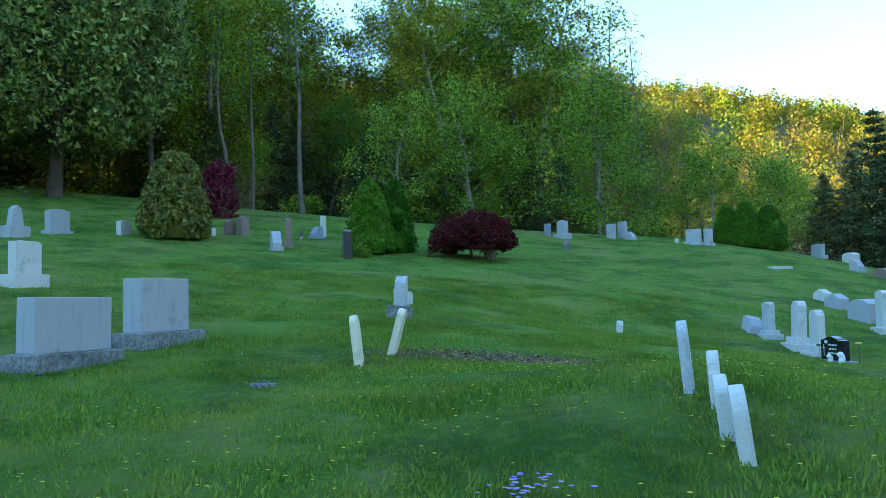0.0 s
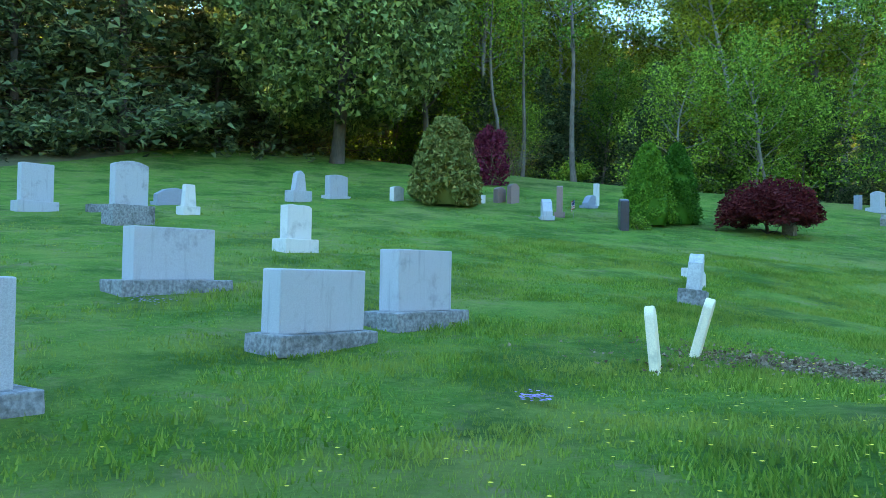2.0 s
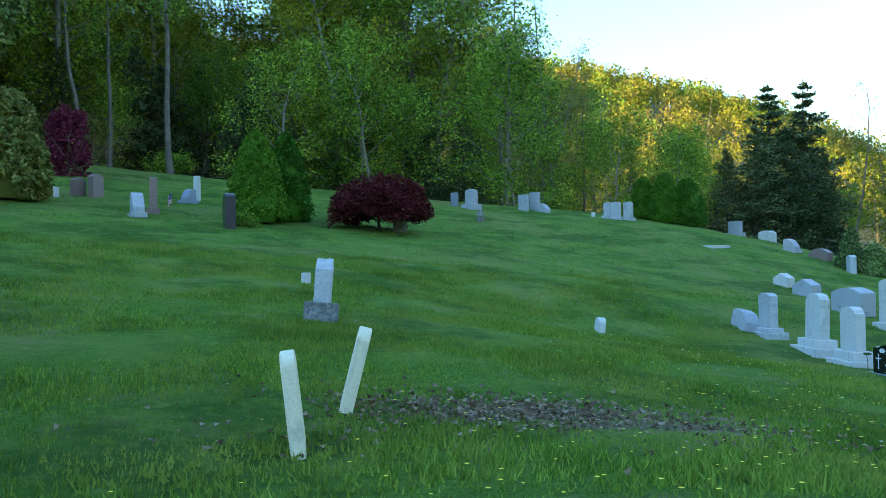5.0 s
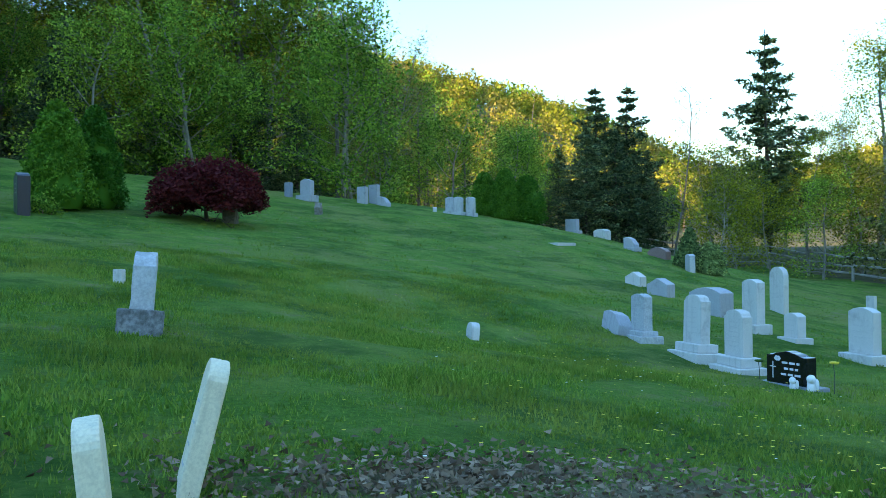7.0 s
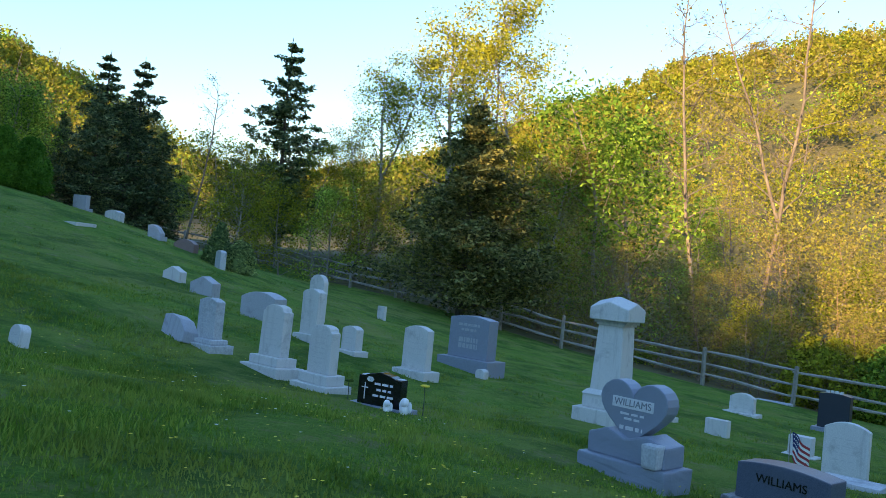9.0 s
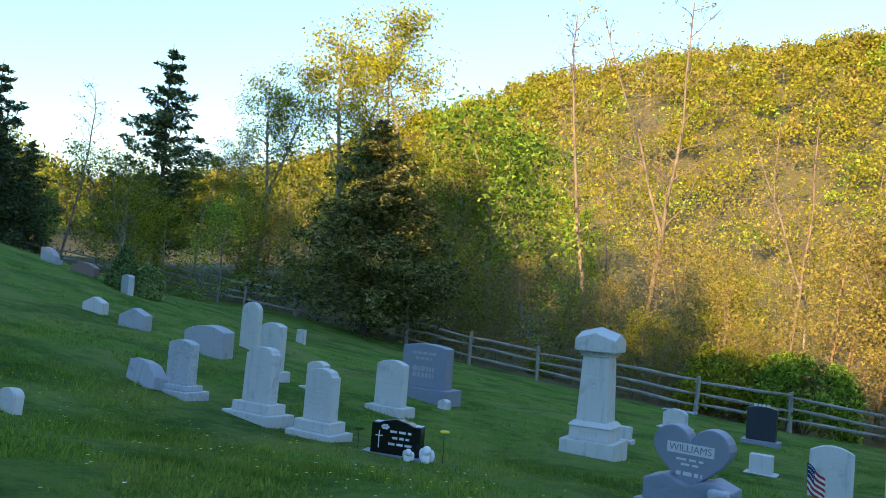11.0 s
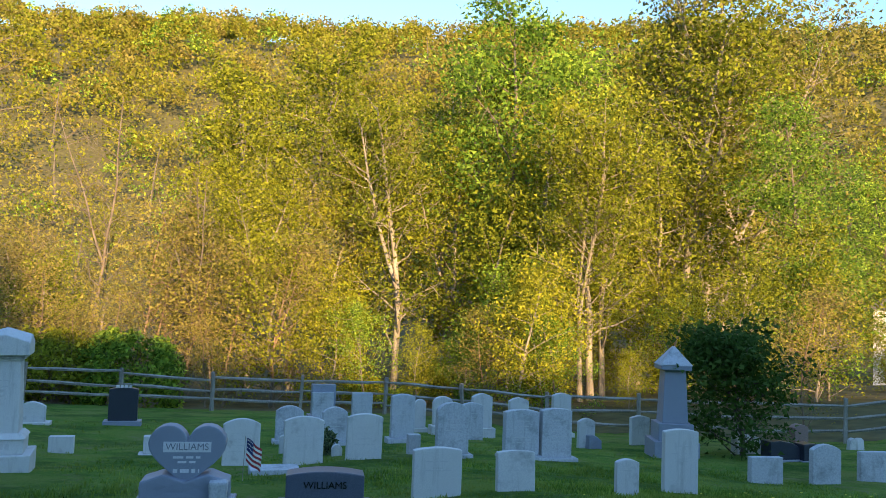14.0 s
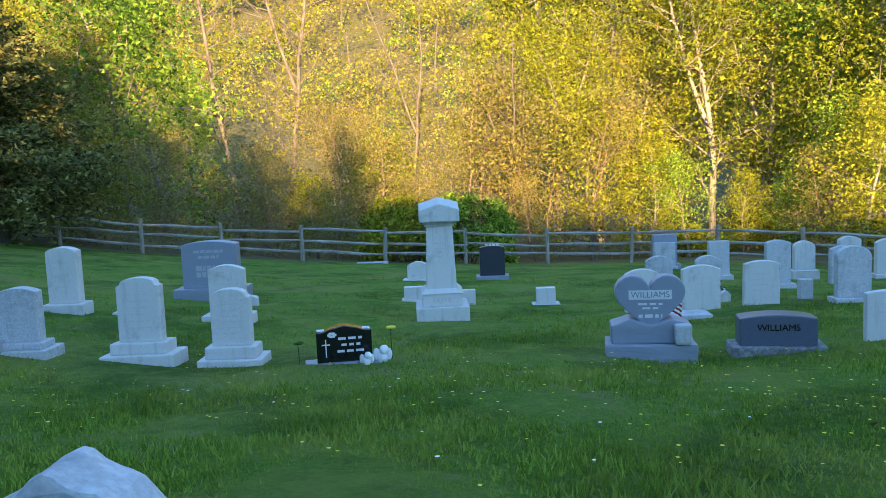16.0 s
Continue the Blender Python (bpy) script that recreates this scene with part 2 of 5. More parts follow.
def ground_material():
    m, n, l, p = material("mown_grass")
    co = n.new("ShaderNodeTexCoord").outputs["Object"]
    fine = noise_node(n, l, co, 30, 6, 0.75)
    col = ramp(n, l, fine, [(0.3, (0.045, 0.115, 0.018)), (0.55, (0.095, 0.225, 0.03)), (0.8, (0.19, 0.32, 0.055))])
    mid = noise_node(n, l, co, 0.9, 5, 0.65)
    col = blend(n, l, ramp(n, l, mid, [(0.42, (0, 0, 0)), (0.66, (0.8, 0.8, 0.8))]), col, (0.18, 0.265, 0.05))
    big = noise_node(n, l, co, 0.22, 4, 0.6)
    col = blend(n, l, ramp(n, l, big, [(0.5, (0, 0, 0)), (0.66, (0.6, 0.6, 0.6))]), col, (0.21, 0.225, 0.07))
    dry = noise_node(n, l, co, 1.7, 7, 0.75)
    col = blend(n, l, ramp(n, l, dry, [(0.54, (0, 0, 0)), (0.70, (0.85, 0.85, 0.85))]), col, (0.25, 0.21, 0.12))
    tone = noise_node(n, l, co, 0.55, 6, 0.7)
    col = blend(n, l, ramp(n, l, tone, [(0.40, (0.75, 0.75, 0.75)), (0.52, (0, 0, 0))]), col, (0.03, 0.10, 0.014))
    clump = noise_node(n, l, co, 5.5, 6, 0.7)
    col = blend(n, l, ramp(n, l, clump, [(0.52, (0, 0, 0)), (0.7, (0.6, 0.6, 0.6))]), col, (0.21, 0.30, 0.07))
    # the worn strip of bare soil across the slope
    xyz = n.new("ShaderNodeSeparateXYZ")
    l.new(co, xyz.inputs[0])

    def math_node(op, a, b=None):
        q = n.new("ShaderNodeMath")
        q.operation = op
        for k, v in enumerate((a, b)):
            if v is None:
                continue
            if isinstance(v, (int, float)):
                q.inputs[k].default_value = v
            else:
                l.new(v, q.inputs[k])
        return q.outputs[0]

    total = None
    for cx, cy, rx, ry in SOIL:
        dx = math_node("DIVIDE", math_node("SUBTRACT", xyz.outputs["X"], cx), rx)
        dy = math_node("DIVIDE", math_node("SUBTRACT", xyz.outputs["Y"], cy), ry)
        d = math_node("ADD", math_node("MULTIPLY", dx, dx), math_node("MULTIPLY", dy, dy))
        v = math_node("SUBTRACT", 1.15, d)
        total = v if total is None else math_node("MAXIMUM", total, v)
    rag = math_node("MULTIPLY", math_node("SUBTRACT", noise_node(n, l, co, 5.0, 8, 0.8), 0.5), 5.0)
    soil = ramp(n, l, math_node("ADD", total, rag), [(0.25, (0, 0, 0)), (0.9, (0.85, 0.85, 0.85))])
    earth = ramp(n, l, noise_node(n, l, co, 45, 6, 0.8), [(0.3, (0.10, 0.076, 0.054)), (0.7, (0.29, 0.23, 0.165))])
    col = blend(n, l, soil, col, earth)
    l.new(col, p.inputs["Base Color"])
    p.inputs["Roughness"].default_value = 0.95
    p.inputs["Specular IOR Level"].default_value = 0.1
    bump(n, l, p, noise_node(n, l, co, 22, 8, 0.8), 1.0, 0.05)
    return m


SOIL = [(0.4, 10.3, 0.95, 0.30), (1.25, 9.8, 0.7, 0.26)]
GROUND = ground_material()
FLOOR_LITTER = plain_material("woodland_litter", (0.05, 0.05, 0.018), (0.14, 0.13, 0.045), 1.2, 0.95, 0.6)


# ---- the lie of the land ----
POLY = {(0, 0): 1.5759, (0, 1): 2.0200, (0, 2): 0.9450, (0, 3): 0.0655, (1, 0): -1.6596, (1, 1): -0.4626, (1, 2): 0.2050, (2, 0): -0.0400, (2, 1): 0.3117, (3, 0): -0.0408}
MOUNDS = [(0, 25, 7, 0.070), (7.3, 15.2, 3, -0.292), (5.8, 7.2, 3, 0.180), (1.7, 6, 2.5, 0.549), (14, 32, 6, 0.530), (4, 16.8, 2.5, -0.264), (28, 41, 7, -2.156), (11, 6, 4, 0.205), (-2, 12, 3, 0.024), (13, 10, 4, -0.233), (14, 18, 4, -0.147), (27, 25, 8, -0.233), (18, 8, 5, 0.174), (6.05, 9.9, 1.5, -0.15), (7.2, 17.4, 1.3, -0.11), (-7, 14.4, 2, 0.13), (21.4, 4.2, 4, 0.15), (20.7, -4.5, 4, -0.35), (15.5, -9.5, 4, -0.55)]


def smooth(a, b, v):
    u = np.clip((v - a) / (b - a), 0, 1)
    return u * u * (3 - 2 * u)


def land(x, y):
    """The ground's height: the cemetery slope, an added unseen ridge that shades it from the west, and the valley side
    to the north and east.
    """
    x, y = np.asarray(x, float), np.asarray(y, float)
    u, v = np.clip(x, -26, 36) / 20, (np.clip(y, -18, 39.5) - 15) / 20
    z = sum(c * u**i * v**j for (i, j), c in POLY.items())
    z = z + sum(c * np.exp(-((x - a) ** 2 + (y - b) ** 2) / r**2) for a, b, r, c in MOUNDS)
    r, az = np.hypot(x, y - 10), np.degrees(np.arctan2(y - 10, x))
    crest = np.interp(az, [-180, -120, -85, -56, -34, -20, -8, 4, 14, 22, 32, 45, 56, 66, 80, 100, 130, 150, 180],
                      [0, 10, 77, 101, 110, 111, 108, 94, 81, 64, 38, 17, 50, 66, 80, 74, 40, 10, 0])
    z = z + crest * smooth(75, 350, r) * (1 + 0.025 * np.sin(az / 9.0) + 0.008 * np.sin(az / 2.3 + 1))
    z = z + 0.3 * smooth(20, 29, x) * smooth(34, 26, y)
    # added rise out of view, blocking the low sun from the cemetery
    z = z + 12.0 * smooth(-38, -78, x) * smooth(60, 20, y)
    return z


def ground_z(x, y):
    return float(land(x, y))


# ---- mesh helpers ----
def part(name, bm, mat, parent=None, label=""):
    me = bpy.data.meshes.new(name)
    bm.to_mesh(me)
    bm.free()
    me.materials.append(mat)
    ob = new(name, me)
    if parent is not None:
        ob.parent = parent
    if label:
        ob["label"] = label
    return ob


def raw_mesh(name, verts, faces, mat, smooth_faces=False):
    """A mesh from arrays of vertices and of faces that all have one number of corners, or a list of such arrays."""
    me = bpy.data.meshes.new(name)
    groups = faces if isinstance(faces, list) else [faces]
    groups = [np.asarray(g, np.int32) for g in groups if len(g)]
    loops = np.concatenate([g.ravel() for g in groups])
    totals = np.concatenate([np.full(len(g), g.shape[1], np.int32) for g in groups])
    starts = np.concatenate([[0], np.cumsum(totals)[:-1]]).astype(np.int32)
    verts = np.asarray(verts, np.float32)
    me.vertices.add(len(verts))
    me.vertices.foreach_set("co", verts.ravel())
    me.loops.add(len(loops))
    me.loops.foreach_set("vertex_index", loops)
    me.polygons.add(len(totals))
    me.polygons.foreach_set("loop_start", starts)
    me.polygons.foreach_set("loop_total", totals)
    me.polygons.foreach_set("use_smooth", np.full(len(totals), smooth_faces))
    me.update(calc_edges=True)
    me.validate()
    me.materials.append(mat)
    return me


def thing(name, x, y, z, rz=0.0, tilt=(0.0, 0.0), label="", category="", group="", kind=""):
    ob = new(name)
    ob.empty_display_size = 0.2
    ob.matrix_basis = pose(x, y, z) @ pose(0, 0, 0, tilt[0], tilt[1], 0) @ pose(0, 0, 0, 0, 0, rz)
    return tagged(ob, label, category, group, kind)


# ---- the ground: one sheet, fine near the walk and coarse out to the horizon ----
def axis(lo, hi, fine_lo, fine_hi, fine, grow):
    mid = list(np.arange(fine_lo, fine_hi + 1e-6, fine))
    left, right, step = [], [], fine
    v = fine_lo
    while v > lo:
        step *= grow
        v -= step
        left.append(v)
    step, v = fine, mid[-1]
    while v < hi:
        step *= grow
        v += step
        right.append(v)
    return np.array(left[::-1] + mid + right)


def build_ground():
    xs, ys = axis(-2500, 2500, -12, 34, 0.4, 1.09), axis(-2500, 2500, -10, 42, 0.4, 1.09)
    gx, gy = np.meshgrid(xs, ys, indexing="ij")
    gz = land(gx, gy)
    near = np.exp(-((gx - 8) ** 2 + (gy - 15) ** 2) / 30**2)
    gz = gz + near * 0.018 * (np.sin(gx * 2.1 + 1.3 * np.sin(gy * 1.7)) + np.sin(gy * 2.7 + 1.1 * np.sin(gx * 1.3)))
    n, m = gx.shape
    idx = np.arange(n * m).reshape(n, m)
    faces = np.stack([idx[:-1, :-1], idx[1:, :-1], idx[1:, 1:], idx[:-1, 1:]], -1).reshape(-1, 4)
    me = raw_mesh("ground", np.stack([gx, gy, gz], -1).reshape(-1, 3), faces, GROUND, True)
    me.materials.append(FLOOR_LITTER)
    cx, cy = gx[:-1, :-1].ravel() + 0.2, gy[:-1, :-1].ravel() + 0.2
    out = ~inside_fence(cx, cy)
    me.polygons.foreach_set("material_index", out.astype(np.int32))
    return tagged(new("ground", me), "mown green cemetery grass on a hillside with worn patches", "ground", kind="structure")


FENCE = [(26.2, 52.9), (29.2, 48.4), (30.9, 45.1), (32.2, 42.0), (32.2, 39.3), (31.7, 36.0), (31.1, 32.8), (30.7, 29.5), (30.6, 26.2), (29.7, 23.0), (29.6, 19.7), (28.6, 16.5), (28.1, 13.1), (28.3, 9.9), (27.3, 6.4), (25.7, 0.0), (23.0, -2.3), (20.7, -4.5), (17.8, -7.2), (15.3, -9.2), (9.1, -14.2), (1.2, -20.4)]


def inside_fence(x, y):
    line = sorted(FENCE, key=lambda q: q[1])
    edge = np.interp(y, [q[1] for q in line], [q[0] for q in line])
    return (x < edge + 0.6) & (y < 42 + 2.5 * np.sin(x * 0.3)) & (x > -24)


build_ground()


# ---- stones ----
def outline(w, h, top, rise):
    """The front outline of a tablet, from its lower left corner round."""
    a = w / 2
    pts = [(-a, 0), (a, 0)]
    if top == "flat":
        pts += [(a, h), (-a, h)]
    elif top == "round":
        pts += [(a, h - rise)] + [(a * math.cos(t), h - rise + rise * math.sin(t)) for t in np.linspace(0.12, math.pi - 0.12, 15)] + [(-a, h - rise)]
    elif top == "segment":
        pts += [(a * (1 - 2 * k / 10), h - rise + rise * (1 - (2 * k / 10 - 1) ** 2)) for k in range(11)]
    elif top == "serpentine":
        pts += [(a * (1 - 2 * k / 20), h - rise * (0.5 - 0.5 * math.cos(math.pi * abs(2 * k / 20 - 1) * 1.0)) - rise * 0.12 * math.sin(2 * math.pi * abs(2 * k / 20 - 1)) ** 2) for k in range(21)]
    elif top == "shoulder":
        pts += [(a, h - rise * 1.6), (a * 0.86, h - rise * 1.5), (a * 0.8, h - rise)] + [(a * 0.8 * math.cos(t), h - rise + rise * math.sin(t)) for t in np.linspace(0.15, math.pi - 0.15, 11)] + [(-a * 0.8, h - rise), (-a * 0.86, h - rise * 1.5), (-a, h - rise * 1.6)]
    elif top == "gable":
        pts += [(a, h - rise), (0, h), (-a, h - rise)]
    elif top == "slope":
        pts += [(a, h - rise), (a * 0.3, h - rise * 0.25), (-a * 0.4, h), (-a, h - rise * 0.1)]
    elif top == "broken":
        pts += [(a, h - rise * 0.3), (a * 0.6, h), (a * 0.1, h - rise * 0.25), (-a * 0.3, h - rise * 0.05), (-a * 0.75, h - rise * 0.15), (-a, h - rise)]
    return pts


def prism(pts, depth, z=0.0, y=0.0, soft=0.012, rough=0.0, seed=0, taper=1.0):
    """An upright plate with that outline, its edges rounded off."""
    bm = bmesh.new()
    height = max(p[1] for p in pts)
    front = [bm.verts.new((px * (1 - (1 - taper) * pz / height), -depth / 2 + y, pz + z)) for px, pz in pts]
    back = [bm.verts.new((px * (1 - (1 - taper) * pz / height), depth / 2 + y, pz + z)) for px, pz in pts]
    bm.faces.new(front)
    bm.faces.new(back[::-1])
    for k in range(len(pts)):
        bm.faces.new((front[k], back[k], back[(k + 1) % len(pts)], front[(k + 1) % len(pts)]))
    bmesh.ops.recalc_face_normals(bm, faces=bm.faces)
    if soft:
        sharp = [e for e in bm.edges if e.calc_face_angle(0) > 0.6]
        bmesh.ops.bevel(bm, geom=sharp, offset=soft, segments=2, affect="EDGES", profile=0.6)
    if rough:
        bmesh.ops.triangulate(bm, faces=[f for f in bm.faces if len(f.verts) > 4])
        bmesh.ops.subdivide_edges(bm, edges=[e for e in bm.edges if e.calc_length() > 0.09], cuts=3, use_grid_fill=True)
        for v in bm.verts:
            q = v.co * 7 + Vector((seed * 3.1, seed, 0))
            v.co += noise.noise_vector(q) * rough + noise.noise_vector(q * 2.6) * rough * 0.5
    return bm


def block(w, d, h, z=0.0, soft=0.012, rough=0.0, seed=0, taper=1.0):
    """A squared block, which may narrow towards its top and be rock-faced."""
    bm = bmesh.new()
    bmesh.ops.create_cube(bm, size=1.0)
    for v in bm.verts:
        s = taper if v.co.z > 0 else 1.0
        v.co = Vector((v.co.x * w * s, v.co.y * d * s, (v.co.z + 0.5) * h + z))
    if soft:
        bmesh.ops.bevel(bm, geom=list(bm.edges), offset=min(soft, h * 0.3), segments=2, affect="EDGES", profile=0.6)
    if rough:
        bmesh.ops.subdivide_edges(bm, edges=[e for e in bm.edges if e.calc_length() > 0.08], cuts=4, use_grid_fill=True)
        for v in bm.verts:
            q = v.co * 6 + Vector((seed * 2.3, seed, 0))
            v.co += noise.noise_vector(q) * rough + noise.noise_vector(q * 2.7) * rough * 0.6
    return bm


def bars(width, rows, depth_y, z0, step, seed=0, height=0.018):
    """Worn lines of writing that cannot be read, as shallow bars."""
    rnd = random.Random(seed)
    bm = bmesh.new()
    for k in range(rows):
        x = -width / 2 * rnd.uniform(0.6, 1.0)
        end = -x
        while x < end:
            run = rnd.uniform(0.03, 0.11)
            m = Matrix.Translation(((x + min(end, x + run)) / 2, depth_y, z0 - k * step)) @ Matrix.Diagonal((min(run, end - x), 0.005, height, 1))
            bmesh.ops.create_cube(bm, size=1.0, matrix=m)
            x += run + 0.025
    return bm


def words(text, size, mat, parent, place, label="", name="lettering"):
    """Cut letters standing 3 mm proud of a stone's front."""
    cu = bpy.data.curves.new("lettering", "FONT")
    cu.body, cu.size, cu.align_x, cu.align_y, cu.extrude = text, size, "CENTER", "CENTER", 0.003
    tmp = bpy.data.objects.new("lettering", cu)
    scene.collection.objects.link(tmp)
    bpy.context.view_layer.update()
    me = bpy.data.meshes.new_from_object(tmp.evaluated_get(bpy.context.evaluated_depsgraph_get()))
    bpy.data.objects.remove(tmp)
    me.materials.clear()
    me.materials.append(mat)
    ob = new(name, me)
    ob.parent = parent
    ob.matrix_basis = pose(*place, 90, 0, 0)
    if label:
        ob["label"] = label
    return ob


COUNT = [0]


def carving(name, bm, mat, parent, label=""):
    """Small worn marks on a stone, too fine to tell apart."""
    return tagged(part(name, bm, mat, parent, label), kind="stuff")


def headstone(x, y, w, h, t=0.1, top="round", rise=0.08, mat=None, rz=-105.0, label="", base=None, base2=None, lean=(0, 0), lines=0, base_mat=None, rough=0.0, group="", name="headstone", taper=1.0, ink=None, soft=0.012):
    """A gravestone: a tablet, on none, one or two base stones, with worn writing on its west face. h is the whole height."""
    COUNT[0] += 1
    seed = COUNT[0]
    sink = 0.06
    stone = thing(name, x, y, ground_z(x, y), rz, lean, label, "gravestone", group)
    z = -sink
    for k, b in enumerate((base2, base)):
        if b:
            bw, bd, bh = b
            bm = block(bw, bd, bh + (sink if z < 0 else 0), z, 0.015, 0.008 if base_mat is ROUGH else 0.0, seed + k)
            part("base" if k else "footing", bm, base_mat or mat, stone)
            z = (z + sink if z < 0 else z) + bh
    body = part("tablet", prism(outline(w, h - z, top, rise), t, z, 0, soft, rough, seed, taper), mat, stone)
    if lines:
        lz = z + (h - z) * 0.78 - (rise * 0.5)
        carving("inscription", bars(w * 0.62, lines, -t / 2 + 0.0005, lz, min(0.09, (h - z) * 0.62 / max(lines, 1)), seed, 0.012), ink or CARVED, stone, "worn unreadable carved lines")
    return stone


WEST = -114.0
PAIR = "pale family stones on the western slope"
# pale granite family stones seen from behind
headstone(-4.85, 5.65, 0.84, 0.77, 0.26, "flat", 0, GRANITE, WEST, "pale grey granite family stone seen from its blank back", base=(1.1, 0.46, 0.13), base_mat=ROUGH, group=PAIR)
headstone(-3.98, 8.77, 0.98, 0.66, 0.24, "flat", 0, GRANITE, WEST, "stained pale granite family stone with a sloping top", base=(1.14, 0.46, 0.12), base_mat=ROUGH, group=PAIR, lean=(0, 1.0))
headstone(-3.54, 10.36, 0.84, 0.77, 0.27, "flat", 0, GRANITE, WEST, "pale granite family stone on a rough dark base", base=(1.16, 0.52, 0.14), base_mat=ROUGH, group=PAIR)
headstone(-6.72, 10.72, 1.08, 0.75, 0.25, "flat", 0, GRANITE, WEST, "wide pale granite family stone on a weathered base", base=(1.48, 0.48, 0.13), base_mat=ROUGH, group=PAIR)
headstone(-7.056, 14.863, 0.527, 0.79, 0.198, "broken", 0.041, MARBLE, WEST, "white marble headstone with an uneven chipped top", base=(0.724, 0.362, 0.214))
# stones along the wood's edge to the north-west
headstone(-15.047, 17.91, 0.742, 1.082, 0.219, "flat", 0, GRANITE, WEST, "tall pale granite stone near the dark conifers", base=(0.937, 0.391, 0.213))
big = headstone(-12.132, 17.327, 0.767, 1.342, 0.242, "segment", 0.081, GRANITE, WEST, "tall pale granite stone on a dark rock-faced base", base=(0.969, 0.501, 0.399), base_mat=ROUGH)
headstone(-14.022, 18.699, 0.404, 0.184, 0.243, "flat", 0, ROUGH, WEST, "low rough grey stone block in the grass")
headstone(-13.933, 21.452, 0.741, 0.469, 0.214, "slope", 0.197, GRANITE_MID, WEST, "grey granite stone with a slanting top", base=(0.864, 0.346, 0.076))
headstone(-12.456, 20.109, 0.341, 0.727, 0.179, "flat", 0, MARBLE, WEST, "narrow white marble marker tapering upwards", base=(0.487, 0.325, 0.19), taper=0.72)
headstone(-11.979, 25.391, 0.459, 0.939, 0.217, "gable", 0.1, GRANITE, WEST, "pale stone tapering to a point like a small obelisk", base=(0.751, 0.417, 0.313), taper=0.55)
headstone(-11.379, 26.956, 0.797, 0.768, 0.242, "segment", 0.052, GRANITE, WEST, "pale granite stone under the great cedar", base=(0.953, 0.39, 0.094))
headstone(-9.698, 28.118, 0.498, 0.47, 0.195, "segment", 0.053, MARBLE, WEST, "short white headstone by the yew bush")
headstone(-7.192, 29.847, 0.276, 0.27, 0.147, "flat", 0, MARBLE, WEST, "small white marker beside the yew bush")
headstone(-6.698, 30.56, 0.51, 0.532, 0.185, "segment", 0.093, GRANITE_RED, WEST, "low reddish brown headstone at the wood's edge")
headstone(-6.222, 30.603, 0.512, 0.69, 0.186, "segment", 0.112, GRANITE_RED, WEST, "reddish headstone with a pale carved panel", lines=3, ink=CARVED_PALE)
headstone(-4.508, 26.826, 0.589, 0.613, 0.285, "slope", 0.399, GRANITE, WEST + 40, "pale granite slant marker", base=(0.722, 0.399, 0.082))
headstone(-4.26, 27.961, 0.475, 0.958, 0.19, "segment", 0.047, GRANITE_RED, WEST + 30, "polished red granite headstone with a small flag", base=(0.608, 0.342, 0.12), lines=3, ink=CARVED_PALE)
headstone(-3.671, 31.512, 0.532, 0.439, 0.242, "slope", 0.29, GRANITE_MID, WEST, "low grey slant stone by the trees", base=(0.677, 0.387, 0.07))
headstone(-3.478, 32.275, 0.174, 0.797, 0.174, "flat", 0, MARBLE, WEST, "thin white marble post marker", taper=0.85)
headstone(-2.189, 25.811, 0.53, 0.874, 0.245, "serpentine", 0.082, GRANITE_DARK, WEST + 35, "dark polished granite headstone by the arborvitae", lines=3, ink=CARVED_PALE)
headstone(2.545, 28.603, 0.393, 0.608, 0.327, "broken", 0.109, FIELDSTONE, WEST, "rough brown boulder marker under the red maple", rough=0.03)
headstone(6.166, 33.111, 0.356, 0.402, 0.218, "gable", 0.198, FIELDSTONE, WEST, "small brown fieldstone marker", rough=0.03)
# stones on the northern crest
headstone(6.313, 37.879, 0.265, 0.558, 0.184, "flat", 0, GRANITE_MID, WEST + 60, "small grey stone post on the crest")
headstone(6.885, 37.277, 0.465, 0.825, 0.263, "gable", 0.081, GRANITE, WEST + 60, "pale stone with a stepped base on the crest", base=(0.708, 0.505, 0.192))
headstone(9.269, 37.803, 0.408, 0.676, 0.204, "flat", 0, GRANITE, WEST + 60, "pale grey headstone on the crest", group="crest stones")
headstone(9.895, 38.164, 0.43, 0.776, 0.205, "flat", 0, GRANITE, WEST + 60, "pale grey headstone on the crest", group="crest stones")
headstone(10.115, 37.663, 0.504, 0.374, 0.302, "slope", 0.282, GRANITE, WEST + 60, "pale slant marker on the crest")
headstone(12.014, 36.896, 0.198, 0.167, 0.158, "round", 0.079, MARBLE, WEST, "tiny white marker in the grass")
headstone(12.455, 36.368, 0.351, 0.657, 0.195, "segment", 0.049, MARBLE_GREY, WEST + 60, "grey headstone in a row of three", base=(0.487, 0.351, 0.11), group="row of three")
headstone(12.539, 35.778, 0.346, 0.711, 0.192, "segment", 0.048, MARBLE_GREY, WEST + 60, "grey headstone in a row of three", base=(0.48, 0.346, 0.112), group="row of three")
headstone(12.986, 35.615, 0.346, 0.758, 0.192, "segment", 0.048, MARBLE_GREY, WEST + 60, "grey headstone in a row of three", base=(0.48, 0.346, 0.114), group="row of three")
headstone(12.9, 28.9, 0.461, 0.06, 0.829, "flat", 0, MARBLE, -75, "white flat marker lying in the grass", name="flat_marker")
headstone(18.785, 37.304, 0.6, 0.636, 0.24, "flat", 0, GRANITE, WEST + 40, "pale stone by the split-rail fence", base=(0.8, 0.4, 0.127))
headstone(20.259, 37.174, 0.66, 0.581, 0.4, "segment", 0.1, MARBLE, WEST + 40, "low white stone by the fence")
